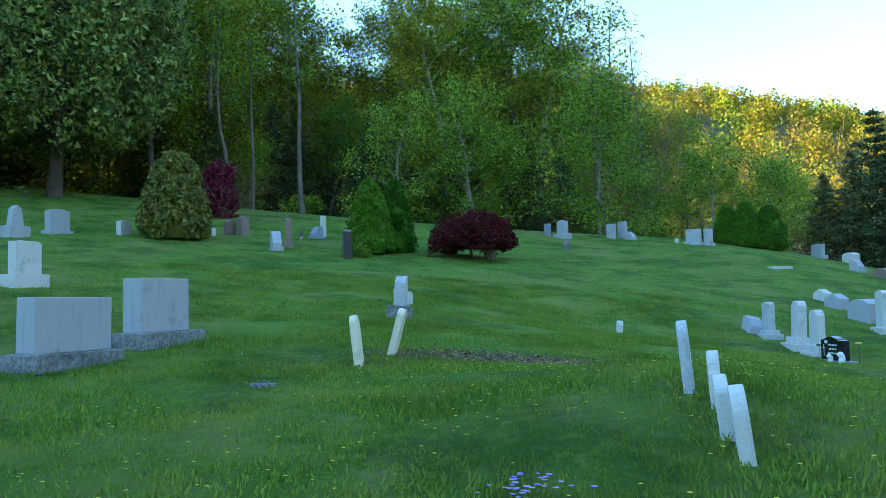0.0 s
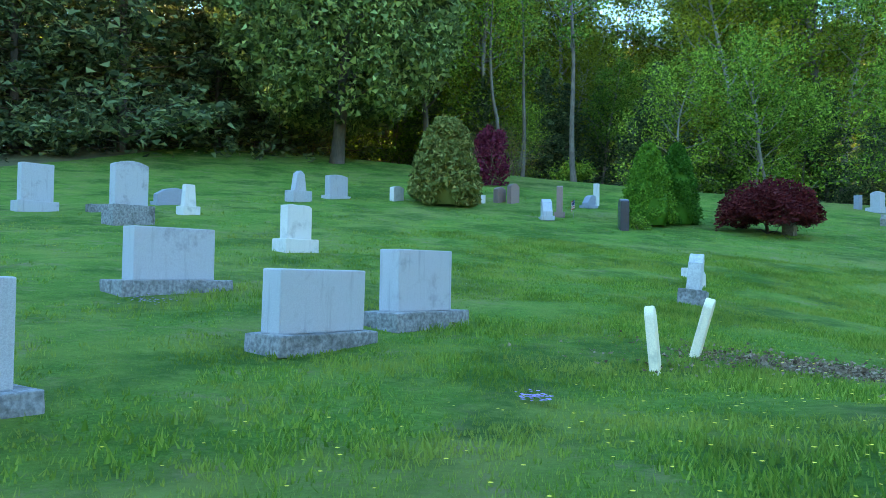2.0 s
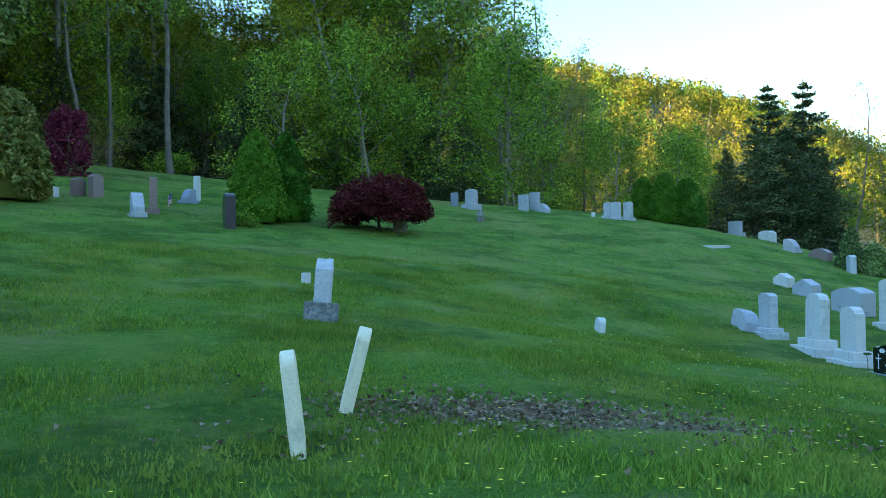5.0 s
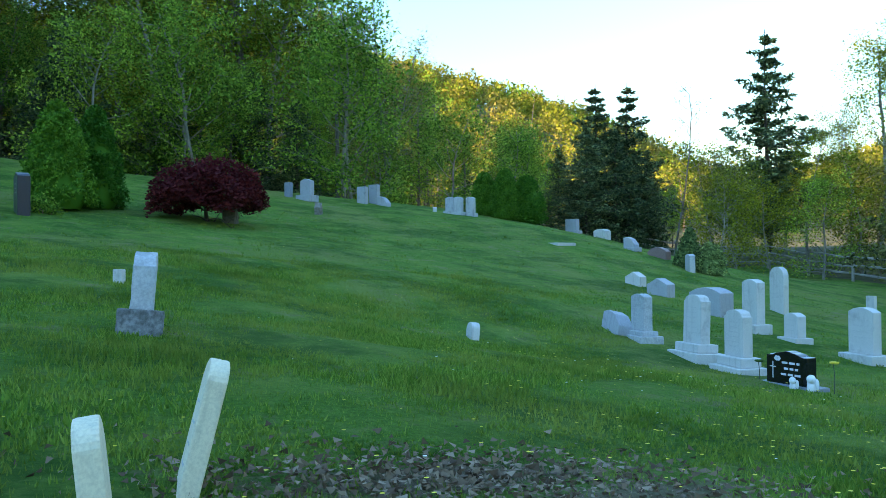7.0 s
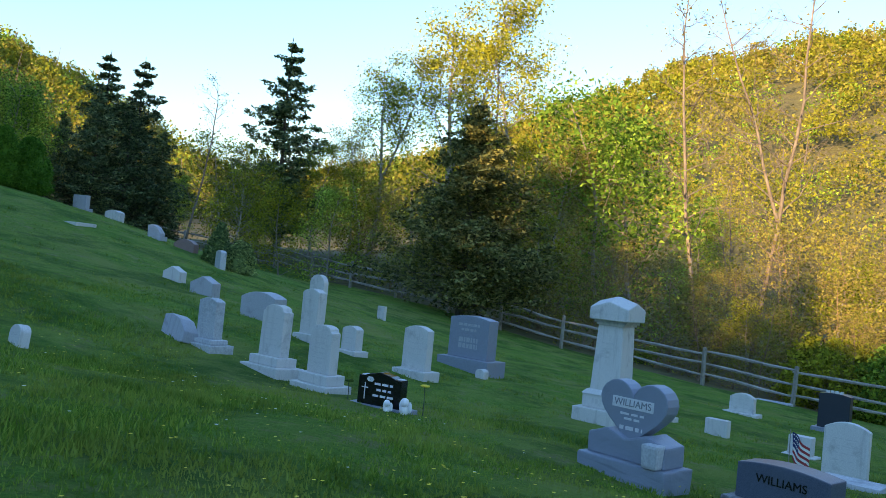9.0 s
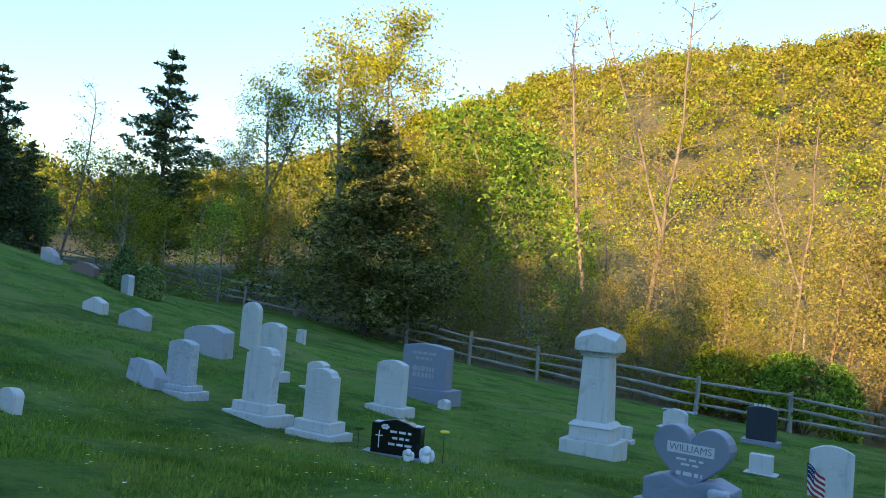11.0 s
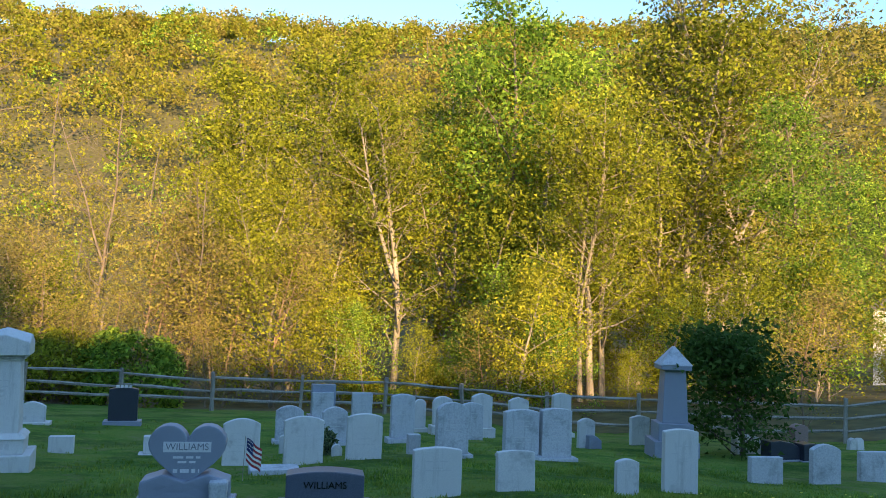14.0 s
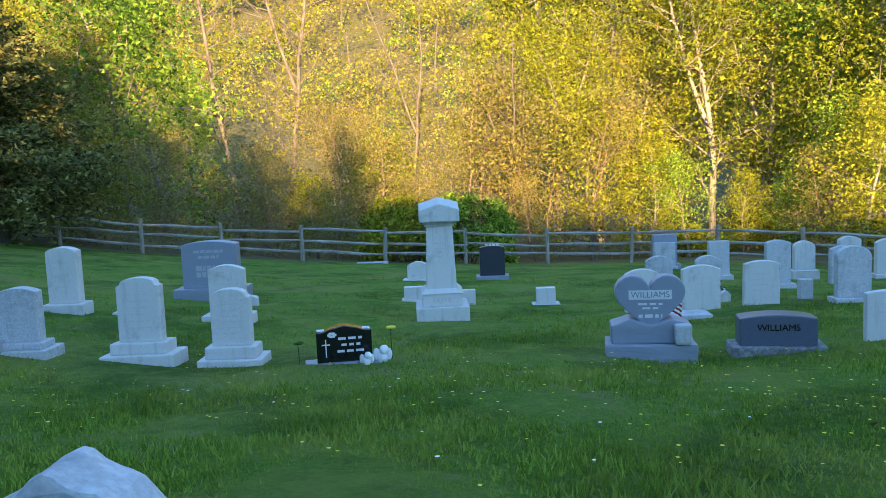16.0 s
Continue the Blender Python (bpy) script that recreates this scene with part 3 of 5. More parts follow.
headstone(16.221, 29.719, 0.462, 0.444, 0.266, "slope", 0.266, GRANITE, WEST + 40, "pale slant stone on a small base", base=(0.586, 0.391, 0.085))
headstone(16.621, 28.753, 0.738, 0.359, 0.277, "segment", 0.148, GRANITE_RED, WEST + 40, "low pinkish stone near the small evergreens")
headstone(16.157, 26.7, 0.453, 0.53, 0.181, "segment", 0.063, MARBLE_GREY, WEST, "grey headstone before the small evergreens", lines=3)
# the broken and the leaning stones nearest the walk
headstone(-0.645, 14.58, 0.470, 0.709, 0.196, "serpentine", 0.137, MARBLE_GREY, -96, "leaning weathered grey stone with a rounded rough top", base=(0.588, 0.392, 0.177), base_mat=ROUGH, rough=0.012, lean=(-3, 5))
headstone(-0.676, 17.778, 0.135, 0.173, 0.116, "flat", 0, MARBLE, WEST, "small square white footstone in the grass", name="footstone")
headstone(-0.451, 16.654, 0.203, 0.256, 0.101, "round", 0.081, MARBLE, WEST, "small white marker behind the leaning stone", name="footstone")
SLABS = "thin leaning white marble slabs"
headstone(-1.1, 9.36, 0.33, 0.539, 0.082, "round", 0.11, MARBLE_CREAM, -93, "thin old white marble slab leaning backwards", lean=(-9, -6), group=SLABS, lines=4)
headstone(-0.75, 10.3, 0.335, 0.565, 0.088, "round", 0.106, MARBLE_CREAM, -96, "thin old white marble slab leaning forwards", lean=(-4, 15), group=SLABS, lines=4)
headstone(1.191, 5.588, 0.288, 0.439, 0.068, "round", 0.106, MARBLE_GREY, -110, "thin tall white marble slab", lean=(-3, -4), group=SLABS, lines=5)
headstone(1.232, 5.244, 0.279, 0.318, 0.07, "shoulder", 0.077, MARBLE, -110, "thin white marble slab with a dark-stained top", lean=(0, -3), group=SLABS, lines=4)
headstone(1.105, 4.791, 0.296, 0.312, 0.074, "round", 0.099, MARBLE, -110, "thin white marble slab among others", lean=(-2, -5), group=SLABS, lines=4)
headstone(1.088, 4.511, 0.317, 0.348, 0.079, "round", 0.158, MARBLE, -110, "rounded marble slab streaked with dark stains", lean=(-2, -6), group=SLABS, lines=4)
headstone(3.75, 16.7, 0.275, 0.238, 0.118, "round", 0.098, MARBLE, -100, "low rounded white stub of a headstone", lean=(-4, 8), lines=2)
# the eastern group
E_ = -100.0
headstone(7.2, 17.5, 0.435, 0.752, 0.158, "segment", 0.049, MARBLE_GREY, E_, "pale grey headstone on a stepped base", base=(0.554, 0.297, 0.074), base2=(0.692, 0.415, 0.082), lines=5)
headstone(7.22, 16.25, 0.478, 0.951, 0.162, "shoulder", 0.057, MARBLE, E_, "white marble headstone on a two-step base", base=(0.63, 0.344, 0.126), base2=(0.822, 0.497, 0.108), lines=6, lean=(0, 2))
headstone(7.08, 15.25, 0.436, 0.855, 0.152, "shoulder", 0.057, MARBLE, E_, "white marble headstone with carved edges", base=(0.568, 0.322, 0.131), base2=(0.72, 0.455, 0.087), lines=6)
headstone(7.007, 17.918, 0.486, 0.333, 0.292, "slope", 0.233, GRANITE, E_ + 10, "tilted pale slab leaning against the grass", lean=(0, 12))
headstone(9.953, 17.866, 0.439, 0.934, 0.176, "segment", 0.061, MARBLE, E_, "tall white headstone on a square base", base=(0.58, 0.369, 0.131), lines=5)
headstone(13.75, 20.9, 0.507, 1.057, 0.145, "round", 0.217, MARBLE, E_, "tall round-topped white marble headstone", lines=5)
headstone(9.99, 16.972, 0.36, 0.511, 0.171, "segment", 0.057, MARBLE, E_, "short white headstone on a square base", base=(0.512, 0.342, 0.091), lines=3)
headstone(10.03, 15.65, 0.527, 0.834, 0.156, "segment", 0.068, MARBLE, E_, "white military style headstone on a base", base=(0.723, 0.391, 0.111), lines=4)
gr = headstone(13.1, 16.3, 0.998, 1.103, 0.299, "segment", 0.06, GRANITE_MID, E_, "large grey granite family stone with carved panels", base=(1.298, 0.599, 0.257), base_mat=GRANITE_MID)
carving("carved_panel", bars(0.62, 2, -0.152, 0.92, 0.1, 5, 0.05), GRANITE, gr, "pale carved panel with unreadable name")
carving("carved_panel", bars(0.7, 2, -0.152, 0.62, 0.12, 8, 0.09), GRANITE, gr, "pale carved panel with unreadable names")
headstone(12.149, 15.524, 0.198, 0.176, 0.158, "round", 0.059, MARBLE, E_, "small white round vase stone on the grass", name="footstone")
headstone(19.391, 22.947, 0.306, 0.394, 0.108, "flat", 0, MARBLE, E_, "small white marker before the fence", name="footstone")
headstone(11.413, 23.182, 0.449, 0.328, 0.269, "gable", 0.126, MARBLE, E_ + 25, "small white slant stone on the slope")
headstone(11.05, 21.782, 0.55, 0.398, 0.32, "gable", 0.142, GRANITE, E_ + 25, "pale granite slant stone on the slope")
headstone(10.568, 19.625, 0.819, 0.531, 0.382, "segment", 0.109, GRANITE, E_ + 15, "wide low pale granite stone on the slope")
headstone(13.841, 12.567, 0.373, 0.294, 0.187, "flat", 0, MARBLE, E_, "small square white marker", base=(0.477, 0.29, 0.059), name="footstone")
headstone(13.718, 11.559, 0.411, 0.262, 0.164, "flat", 0, MARBLE, E_, "low white block marker", name="footstone")
headstone(18.3, 12, 0.558, 0.501, 0.165, "segment", 0.103, MARBLE, E_, "short white headstone near the fence", base=(0.785, 0.413, 0.065), lines=3)
headstone(13.04, 10.1, 0.365, 0.35, 0.203, "flat", 0, MARBLE, E_, "square white marker on a thin base", base=(0.527, 0.365, 0.049), name="footstone")
headstone(27.58, 12.732, 1.148, 0.05, 0.43, "flat", 0, MARBLE_GREY, E_, "flat pale slab lying in the grass by the fence", name="flat_marker")
drk = headstone(18.3, 10.1, 0.637, 0.872, 0.23, "segment", 0.044, GRANITE_DARK, E_, "dark polished granite headstone near the fence", base=(0.832, 0.443, 0.109), base_mat=GRANITE_MID)
carving("inscription", bars(0.5, 1, -0.132, 0.9, 0.1, 3, 0.06), CARVED_PALE, drk, "pale unreadable name band")
VET = "round-topped white veterans' headstones"
headstone(10.25, 9.25, 0.543, 0.717, 0.112, "segment", 0.084, MARBLE, E_, "white marble veteran headstone with a flag beside it", group=VET, lines=4)
headstone(10.13, 8.32, 0.602, 0.718, 0.116, "segment", 0.068, MARBLE, E_, "white marble veteran headstone", group=VET, lines=4)
headstone(9.9, 7.42, 0.56, 0.733, 0.108, "segment", 0.054, MARBLE, E_, "cream white marble veteran headstone", group=VET, lines=4, lean=(0, -2))
headstone(12.086, 8.053, 0.171, 0.336, 0.114, "round", 0.057, MARBLE, E_, "small white footstone among the veterans' graves", name="footstone")
headstone(11.059, 7.442, 0.174, 0.192, 0.122, "round", 0.087, MARBLE, E_, "small round white footstone", name="footstone")
headstone(9.01, 9.079, 0.675, 0.07, 0.434, "flat", 0, MARBLE_GREY, E_, "low flat grey granite marker level with the grass", name="flat_marker")
headstone(5.78, 8.2, 0.532, 0.531, 0.1, "segment", 0.03, MARBLE, E_ - 4, "low white marble headstone with a straight top", lines=2)
headstone(5.66, 7.28, 0.439, 0.445, 0.095, "segment", 0.019, MARBLE, E_ - 4, "low white marble headstone with a slightly sloping top", lines=2, lean=(0, 2))
headstone(14.127, 7.37, 0.548, 0.752, 0.141, "segment", 0.106, MARBLE_GREY, E_, "grey marble headstone in the back rows", base=(0.654, 0.354, 0.072), lines=3)
headstone(21.4, 4.2, 0.702, 1.035, 0.285, "flat", 0, GRANITE_MID, E_, "tall squared grey granite stone by the fence", base=(0.902, 0.474, 0.146))
headstone(21.232, 4.273, 0.622, 0.791, 0.201, "flat", 0, MARBLE_GREY, E_, "squared pale grey headstone before a taller one", base=(0.742, 0.401, 0.071), lines=4)
headstone(13.198, 6.733, 0.487, 0.743, 0.151, "segment", 0.101, MARBLE_GREY, E_, "grey marble headstone on a low base", base=(0.605, 0.336, 0.088), lines=3)
headstone(16.442, 4.91, 0.488, 0.936, 0.163, "flat", 0, MARBLE_GREY, E_, "narrow pale grey headstone", base=(0.633, 0.362, 0.113), lines=4)
headstone(12.84, 5.452, 0.474, 0.988, 0.152, "segment", 0.051, MARBLE_GREY, E_, "tall grey marble headstone with a domed top", base=(0.627, 0.356, 0.13), lines=5)
headstone(16.848, 3.167, 0.292, 0.837, 0.13, "round", 0.121, MARBLE, E_, "narrow white headstone far back", base=(0.405, 0.292, 0.123))
headstone(10.606, 6.233, 0.212, 0.335, 0.163, "flat", 0, MARBLE_GREY, E_, "small square grey footstone", name="footstone")
arch = headstone(9.75, 5.95, 0.531, 0.9, 0.152, "round", 0.167, MARBLE_GREY, E_, "grey marble headstone with a carved arch", base=(0.652, 0.334, 0.08), lines=4)
headstone(16.154, 2.875, 0.494, 0.952, 0.165, "round", 0.165, MARBLE, E_, "white round-topped headstone catching warm light", base=(0.626, 0.363, 0.248))
headstone(15.534, 2.113, 0.497, 1.073, 0.178, "segment", 0.089, MARBLE, E_, "tall white headstone on a stepped base", base=(0.622, 0.391, 0.251), lines=3)
headstone(14.635, 2.889, 0.531, 0.854, 0.159, "segment", 0.071, MARBLE_GREY, E_, "grey headstone behind the arched one", lines=3)
headstone(16.611, 0.375, 0.54, 1.003, 0.164, "segment", 0.098, MARBLE, E_, "white headstone near the fence", base=(0.654, 0.36, 0.128))
headstone(9.72, 4.65, 0.605, 0.828, 0.164, "segment", 0.041, MARBLE_GREY, E_, "broad grey marble headstone on a thin base", base=(0.785, 0.376, 0.063), lines=5)
headstone(9.57, 4.05, 0.55, 0.884, 0.157, "segment", 0.039, MARBLE_GREY, E_, "broad grey marble headstone with a dark top", base=(0.722, 0.361, 0.064), lines=5)
headstone(16.205, -0.723, 0.515, 1.167, 0.166, "segment", 0.066, MARBLE, E_, "tall white headstone by the fence", base=(0.664, 0.382, 0.124))
headstone(12.4, 1.289, 0.388, 0.654, 0.113, "segment", 0.081, MARBLE, E_, "white headstone among the back rows", lines=2)
headstone(12.259, 1.195, 0.295, 0.305, 0.213, "slope", 0.115, GRANITE_MID, E_, "small dark slanting block", rough=0.012)
headstone(13.123, -0.794, 0.475, 0.694, 0.127, "segment", 0.048, MARBLE, E_, "white headstone beside the grey obelisk", lines=3)
headstone(5.05, 6.22, 0.261, 0.393, 0.087, "segment", 0.036, MARBLE, E_ - 8, "small white headstone in the southern row", lines=1, group="southern row")
headstone(5.57, 4.97, 0.44, 0.79, 0.099, "segment", 0.03, MARBLE, E_ - 8, "tall white headstone in the southern row", lines=3, group="southern row")
headstone(7.04, 1.86, 0.531, 0.41, 0.124, "flat", 0, MARBLE_GREY, E_ - 8, "low square bluish headstone in the southern row", group="southern row")
headstone(6.816, 0.789, 0.486, 0.629, 0.121, "segment", 0.087, MARBLE_GREY, E_ - 8, "rounded grey headstone in the southern row", group="southern row", lines=2)
headstone(6.838, -0.396, 0.511, 0.495, 0.115, "flat", 0, MARBLE_GREY, E_ - 8, "grey headstone at the end of the row", group="southern row")
headstone(9.511, -1.363, 0.775, 0.423, 0.31, "slope", 0.17, GRANITE_DARK, E_, "dark polished slant stone past the bush", base=(0.891, 0.387, 0.055), base_mat=GRANITE_MID)
headstone(9.27, -2.006, 0.755, 0.38, 0.302, "slope", 0.196, GRANITE_DARK, E_, "dark granite slant stone past the bush", base=(0.868, 0.378, 0.04), base_mat=GRANITE_MID)
headstone(10.946, -3.544, 0.366, 0.603, 0.22, "segment", 0.073, GRANITE_RED, E_, "pale brownish stone in the evening light", base=(0.512, 0.366, 0.127))
headstone(10.679, -4.983, 0.201, 0.281, 0.108, "round", 0.077, MARBLE, E_, "small white marker lit by the low sun", name="footstone", lean=(0, -6))
headstone(10.608, -5.162, 0.2, 0.28, 0.108, "round", 0.077, MARBLE, E_, "small white marker lit by the low sun", name="footstone", lean=(0, 5))
headstone(10.853, -1.81, 0.602, 0.406, 0.226, "segment", 0.075, MARBLE, E_, "low white marble stone near the dark bush")


def pedestal_monument(x, y, rz):
    """The tall white monument: stepped base, tapering shaft and a gabled cap."""
    m = thing("pedestal_monument", x, y, ground_z(x, y), rz, (0, 0), "tall white marble monument with a gabled cap", "monument")
    part("footing", block(0.98, 0.98, 0.34, -0.06, 0.015), MARBLE, m)
    part("plinth", block(0.74, 0.74, 0.26, 0.28, 0.02), MARBLE, m)
    part("moulding", block(0.80, 0.80, 0.08, 0.50, 0.03, taper=0.8), MARBLE, m)
    carving("inscription", bars(0.5, 1, -0.371, 0.40, 0.1, 4, 0.08), CARVED, m, "carved family name, unreadable")
    part("shaft", block(0.56, 0.56, 1.08, 0.56, 0.015, taper=0.86), MARBLE, m)
    carving("inscription", bars(0.34, 6, -0.255, 1.35, 0.09, 9), CARVED, m, "worn unreadable carved lines")
    part("neck", block(0.54, 0.54, 0.035, 1.64, 0.008), MARBLE, m)
    part("cornice", block(0.61, 0.61, 0.045, 1.675, 0.01), MARBLE_GREY, m)
    bm = bmesh.new()
    a = 0.37
    low = [bm.verts.new((sx * a, sy * a, 1.72)) for sx, sy in ((-1, -1), (1, -1), (1, 1), (-1, 1))]
    mid = [bm.verts.new((sx * a, sy * a, 1.92)) for sx, sy in ((-1, -1), (1, -1), (1, 1), (-1, 1))]
    gab = [bm.verts.new((sx * a, sy * a, 2.03)) for sx, sy in ((0, -1), (1, 0), (0, 1), (-1, 0))]
    tip = bm.verts.new((0, 0, 2.13))
    bm.faces.new(low[::-1])
    for k in range(4):
        q = (k + 1) % 4
        bm.faces.new((low[k], low[q], mid[q], gab[k], mid[k]))
        bm.faces.new((mid[k], gab[k], tip))
        bm.faces.new((gab[k], mid[q], tip))
    bmesh.ops.recalc_face_normals(bm, faces=bm.faces)
    bmesh.ops.bevel(bm, geom=list(bm.edges), offset=0.012, segments=1, affect="EDGES")
    part("cap", bm, MARBLE, m, "gabled white cap with dark weathering")
    m.scale = (0.83, 0.83, 0.902)
    return m


pedestal_monument(10.42, 12.45, -96)


def grey_obelisk(x, y, rz):
    m = thing("obelisk_monument", x, y, ground_z(x, y), rz, (0, 0), "grey granite monument with a pyramid top beside a bush", "monument")
    part("footing", block(1.25, 1.25, 0.5, -0.08, 0.02, 0.012), GRANITE_MID, m)
    part("plinth", block(0.98, 0.98, 0.42, 0.42, 0.02), GRANITE_MID, m)
    part("shaft", block(0.72, 0.72, 1.3, 0.84, 0.015, taper=0.82), GRANITE_MID, m)
    part("cornice", block(0.86, 0.86, 0.12, 2.14, 0.02), GRANITE_MID, m)
    bm = bmesh.new()
    bmesh.ops.create_cone(bm, cap_ends=True, segments=4, radius1=0.64, radius2=0.04, depth=0.46, matrix=Matrix.Translation((0, 0, 2.49)) @ Matrix.Rotation(radians(45), 4, "Z"))
    bmesh.ops.bevel(bm, geom=list(bm.edges), offset=0.01, segments=1, affect="EDGES")
    part("cap", bm, MARBLE_GREY, m, "pale weathered pyramid cap")
    m.scale = (0.72, 0.72, 0.819)


grey_obelisk(10.78, 0.35, -118)


def heart_stone(x, y, rz):
    """The heart on its rock-faced bases, with the name cut into a pale band."""
    m = thing("heart_headstone", x, y, ground_z(x, y), rz, (0, 0), "blue-grey granite heart-shaped headstone on a stepped base", "gravestone")
    part("footing", block(0.95, 0.48, 0.24, -0.06, 0.02, 0.014, 3), GRANITE_MID, m)
    part("base", prism([(-0.42, 0), (0.42, 0), (0.42, 0.2), (0.22, 0.27), (0, 0.2), (-0.22, 0.27), (-0.42, 0.2)], 0.34, 0.18, 0, 0.02, 0.006, 4), GRANITE_MID, m)
    pts = []
    for k in range(40):
        t = 2 * math.pi * k / 40
        hx, hz = 16 * math.sin(t) ** 3, 13 * math.cos(t) - 5 * math.cos(2 * t) - 2 * math.cos(3 * t) - math.cos(4 * t)
        pts.append((hx / 16 * 0.37, (hz + 17) / 29 * 0.64))
    part("heart", prism(pts[::-1], 0.2, 0.27, 0, 0.015), GRANITE_MID, m, "polished granite heart")
    bm = bmesh.new()
    bmesh.ops.create_cube(bm, size=1.0, matrix=Matrix.Translation((0, -0.102, 0.70)) @ Matrix.Diagonal((0.45, 0.006, 0.1, 1)))
    part("name_band", bm, CARVED_PALE, m, "pale frosted name band")
    words("WILLIAMS", 0.092, CARVED_GREY, m, (0, -0.106, 0.70), "carved family name")
    carving("scrollwork", bars(0.28, 2, -0.102, 0.60, 0.045, 6, 0.02), CARVED_PALE, m, "carved flower scroll")
    carving("verse_band", bars(0.34, 1, -0.102, 0.47, 0.05, 7, 0.035), CARVED_PALE, m, "pale unreadable verse")
    part("vase", block(0.16, 0.14, 0.22, 0.18, 0.03, taper=1.15), MARBLE_GREY, m, "small grey stone vase at one side").location = (0.32, -0.2, 0)
    return m


heart_stone(6.2, 10.74, -106)
wil = headstone(6.06, 9.36, 0.8, 0.43, 0.3, "segment", 0.04, GRANITE_BLUE, -108, "low dark slanted granite gravestone lettered with a family name", base=(0.98, 0.46, 0.09), base_mat=ROUGH)
words("WILLIAMS", 0.1, GRANITE_BLACK, wil, (0, -0.155, 0.29), "carved family name")


def black_marker(x, y, rz):
    m = thing("black_headstone", x, y, ground_z(x, y), rz, (0, 0), "polished black granite headstone with a cross and pale writing", "gravestone")
    part("base", block(0.86, 0.3, 0.1, -0.06, 0.012), GRANITE_MID, m)
    part("tablet", prism(outline(0.6, 0.4, "serpentine", 0.06), 0.16, 0.04, 0, 0.008), GRANITE_BLACK, m)
    part("edge_cap", prism([(-0.29, 0), (0.29, 0), (0.29, 0.012), (0.0, 0.012), (-0.29, 0.012)], 0.1, 0.375, 0.02, 0.002), CARVED_PALE, m, "pale unpolished top edge")
    carving("inscription", bars(0.34, 3, -0.083, 0.30, 0.07, 12, 0.026), CARVED_PALE, m, "pale unreadable name and dates").location.x = 0.07
    bm = bmesh.new()
    bmesh.ops.create_cube(bm, size=1.0, matrix=Matrix.Translation((-0.2, -0.083, 0.2)) @ Matrix.Diagonal((0.012, 0.004, 0.2, 1)))
    bmesh.ops.create_cube(bm, size=1.0, matrix=Matrix.Translation((-0.2, -0.084, 0.24)) @ Matrix.Diagonal((0.09, 0.004, 0.012, 1)))
    part("cross", bm, CARVED_PALE, m, "fine engraved cross")
    bm = bmesh.new()
    for k in range(6):
        a = k * math.pi / 3
        bmesh.ops.create_uvsphere(bm, u_segments=6, v_segments=4, radius=0.026, matrix=Matrix.Translation((-0.13 + 0.03 * math.cos(a), -0.084, 0.345 + 0.018 * math.sin(a))) @ Matrix.Diagonal((1, 0.1, 0.6, 1)))
    part("engraved_flowers", bm, CARVED_PALE, m, "engraved pale flowers")
    return m


black_marker(6.74, 14.03, -88)


def figurine(x, y, h, label):
    """A little white ornament left by a grave: a plain rounded shape."""
    bm = bmesh.new()
    bmesh.ops.create_uvsphere(bm, u_segments=12, v_segments=8, radius=0.5 * h * 0.55, matrix=Matrix.Translation((0, 0, h * 0.26)) @ Matrix.Diagonal((0.8, 0.7, 1, 1)))
    bmesh.ops.create_uvsphere(bm, u_segments=10, v_segments=8, radius=h * 0.2, matrix=Matrix.Translation((0.02, -0.02, h * 0.64)))
    for s in (-1, 1):
        bmesh.ops.create_uvsphere(bm, u_segments=8, v_segments=6, radius=h * 0.2, matrix=Matrix.Translation((s * h * 0.26, 0.02, h * 0.42)) @ Matrix.Diagonal((0.7, 0.3, 1.3, 1)))
    ob = part("garden_ornament", bm, WHITE_CERAMIC)
    ob.matrix_basis = pose(x, y, ground_z(x, y) - 0.02, 0, 0, -100)
    return tagged(ob, label, "ornament")


figurine(6.52, 13.80, 0.2, "small white ceramic ornament before the black headstone")
figurine(6.62, 13.62, 0.26, "white ceramic ornament beside the black headstone")


def grave_flower(x, y, h, mat, label):
    ob = thing("grave_flower", x, y, ground_z(x, y), 20, (0, 0), label, "flower")
    v, f = tube([(0, 0, -0.02), (0.01, 0, h * 0.5), (0.0, 0.01, h)], [0.006, 0.005, 0.004], 5)
    s = new("stem", raw_mesh("stem", v, f, BRONZE))
    s.parent = ob
    bm = bmesh.new()
    for k in range(7):
        a = k * 2 * math.pi / 7
        bmesh.ops.create_uvsphere(bm, u_segments=6, v_segments=4, radius=0.03, matrix=Matrix.Translation((0.03 * math.cos(a), 0.03 * math.sin(a), h)) @ Matrix.Diagonal((1, 1, 0.5, 1)))
    part("blossom", bm, mat, ob)
    return ob


# ---- plants: branches as tapering tubes, leaves as folded blades ----
def tube(points, radii, sides=6):
    """A tapering tube along points."""
    p = np.asarray(points, float)
    d = np.gradient(p, axis=0)
    d /= np.linalg.norm(d, axis=1)[:, None] + 1e-9
    ref = np.array([0.31, 0.17, 0.93]) if abs(d[0, 2]) < 0.8 else np.array([1.0, 0.1, 0.0])
    a = np.cross(d, ref)
    a /= np.linalg.norm(a, axis=1)[:, None] + 1e-9
    b = np.cross(d, a)
    ang = np.arange(sides) * 2 * np.pi / sides
    ring = np.cos(ang)[None, :, None] * a[:, None] + np.sin(ang)[None, :, None] * b[:, None]
    v = p[:, None] + ring * np.asarray(radii)[:, None, None]
    n = len(p)
    i = np.arange(n * sides).reshape(n, sides)
    f = np.stack([i[:-1], np.roll(i[:-1], -1, 1), np.roll(i[1:], -1, 1), i[1:]], -1).reshape(-1, 4)
    return v.reshape(-1, 3), f


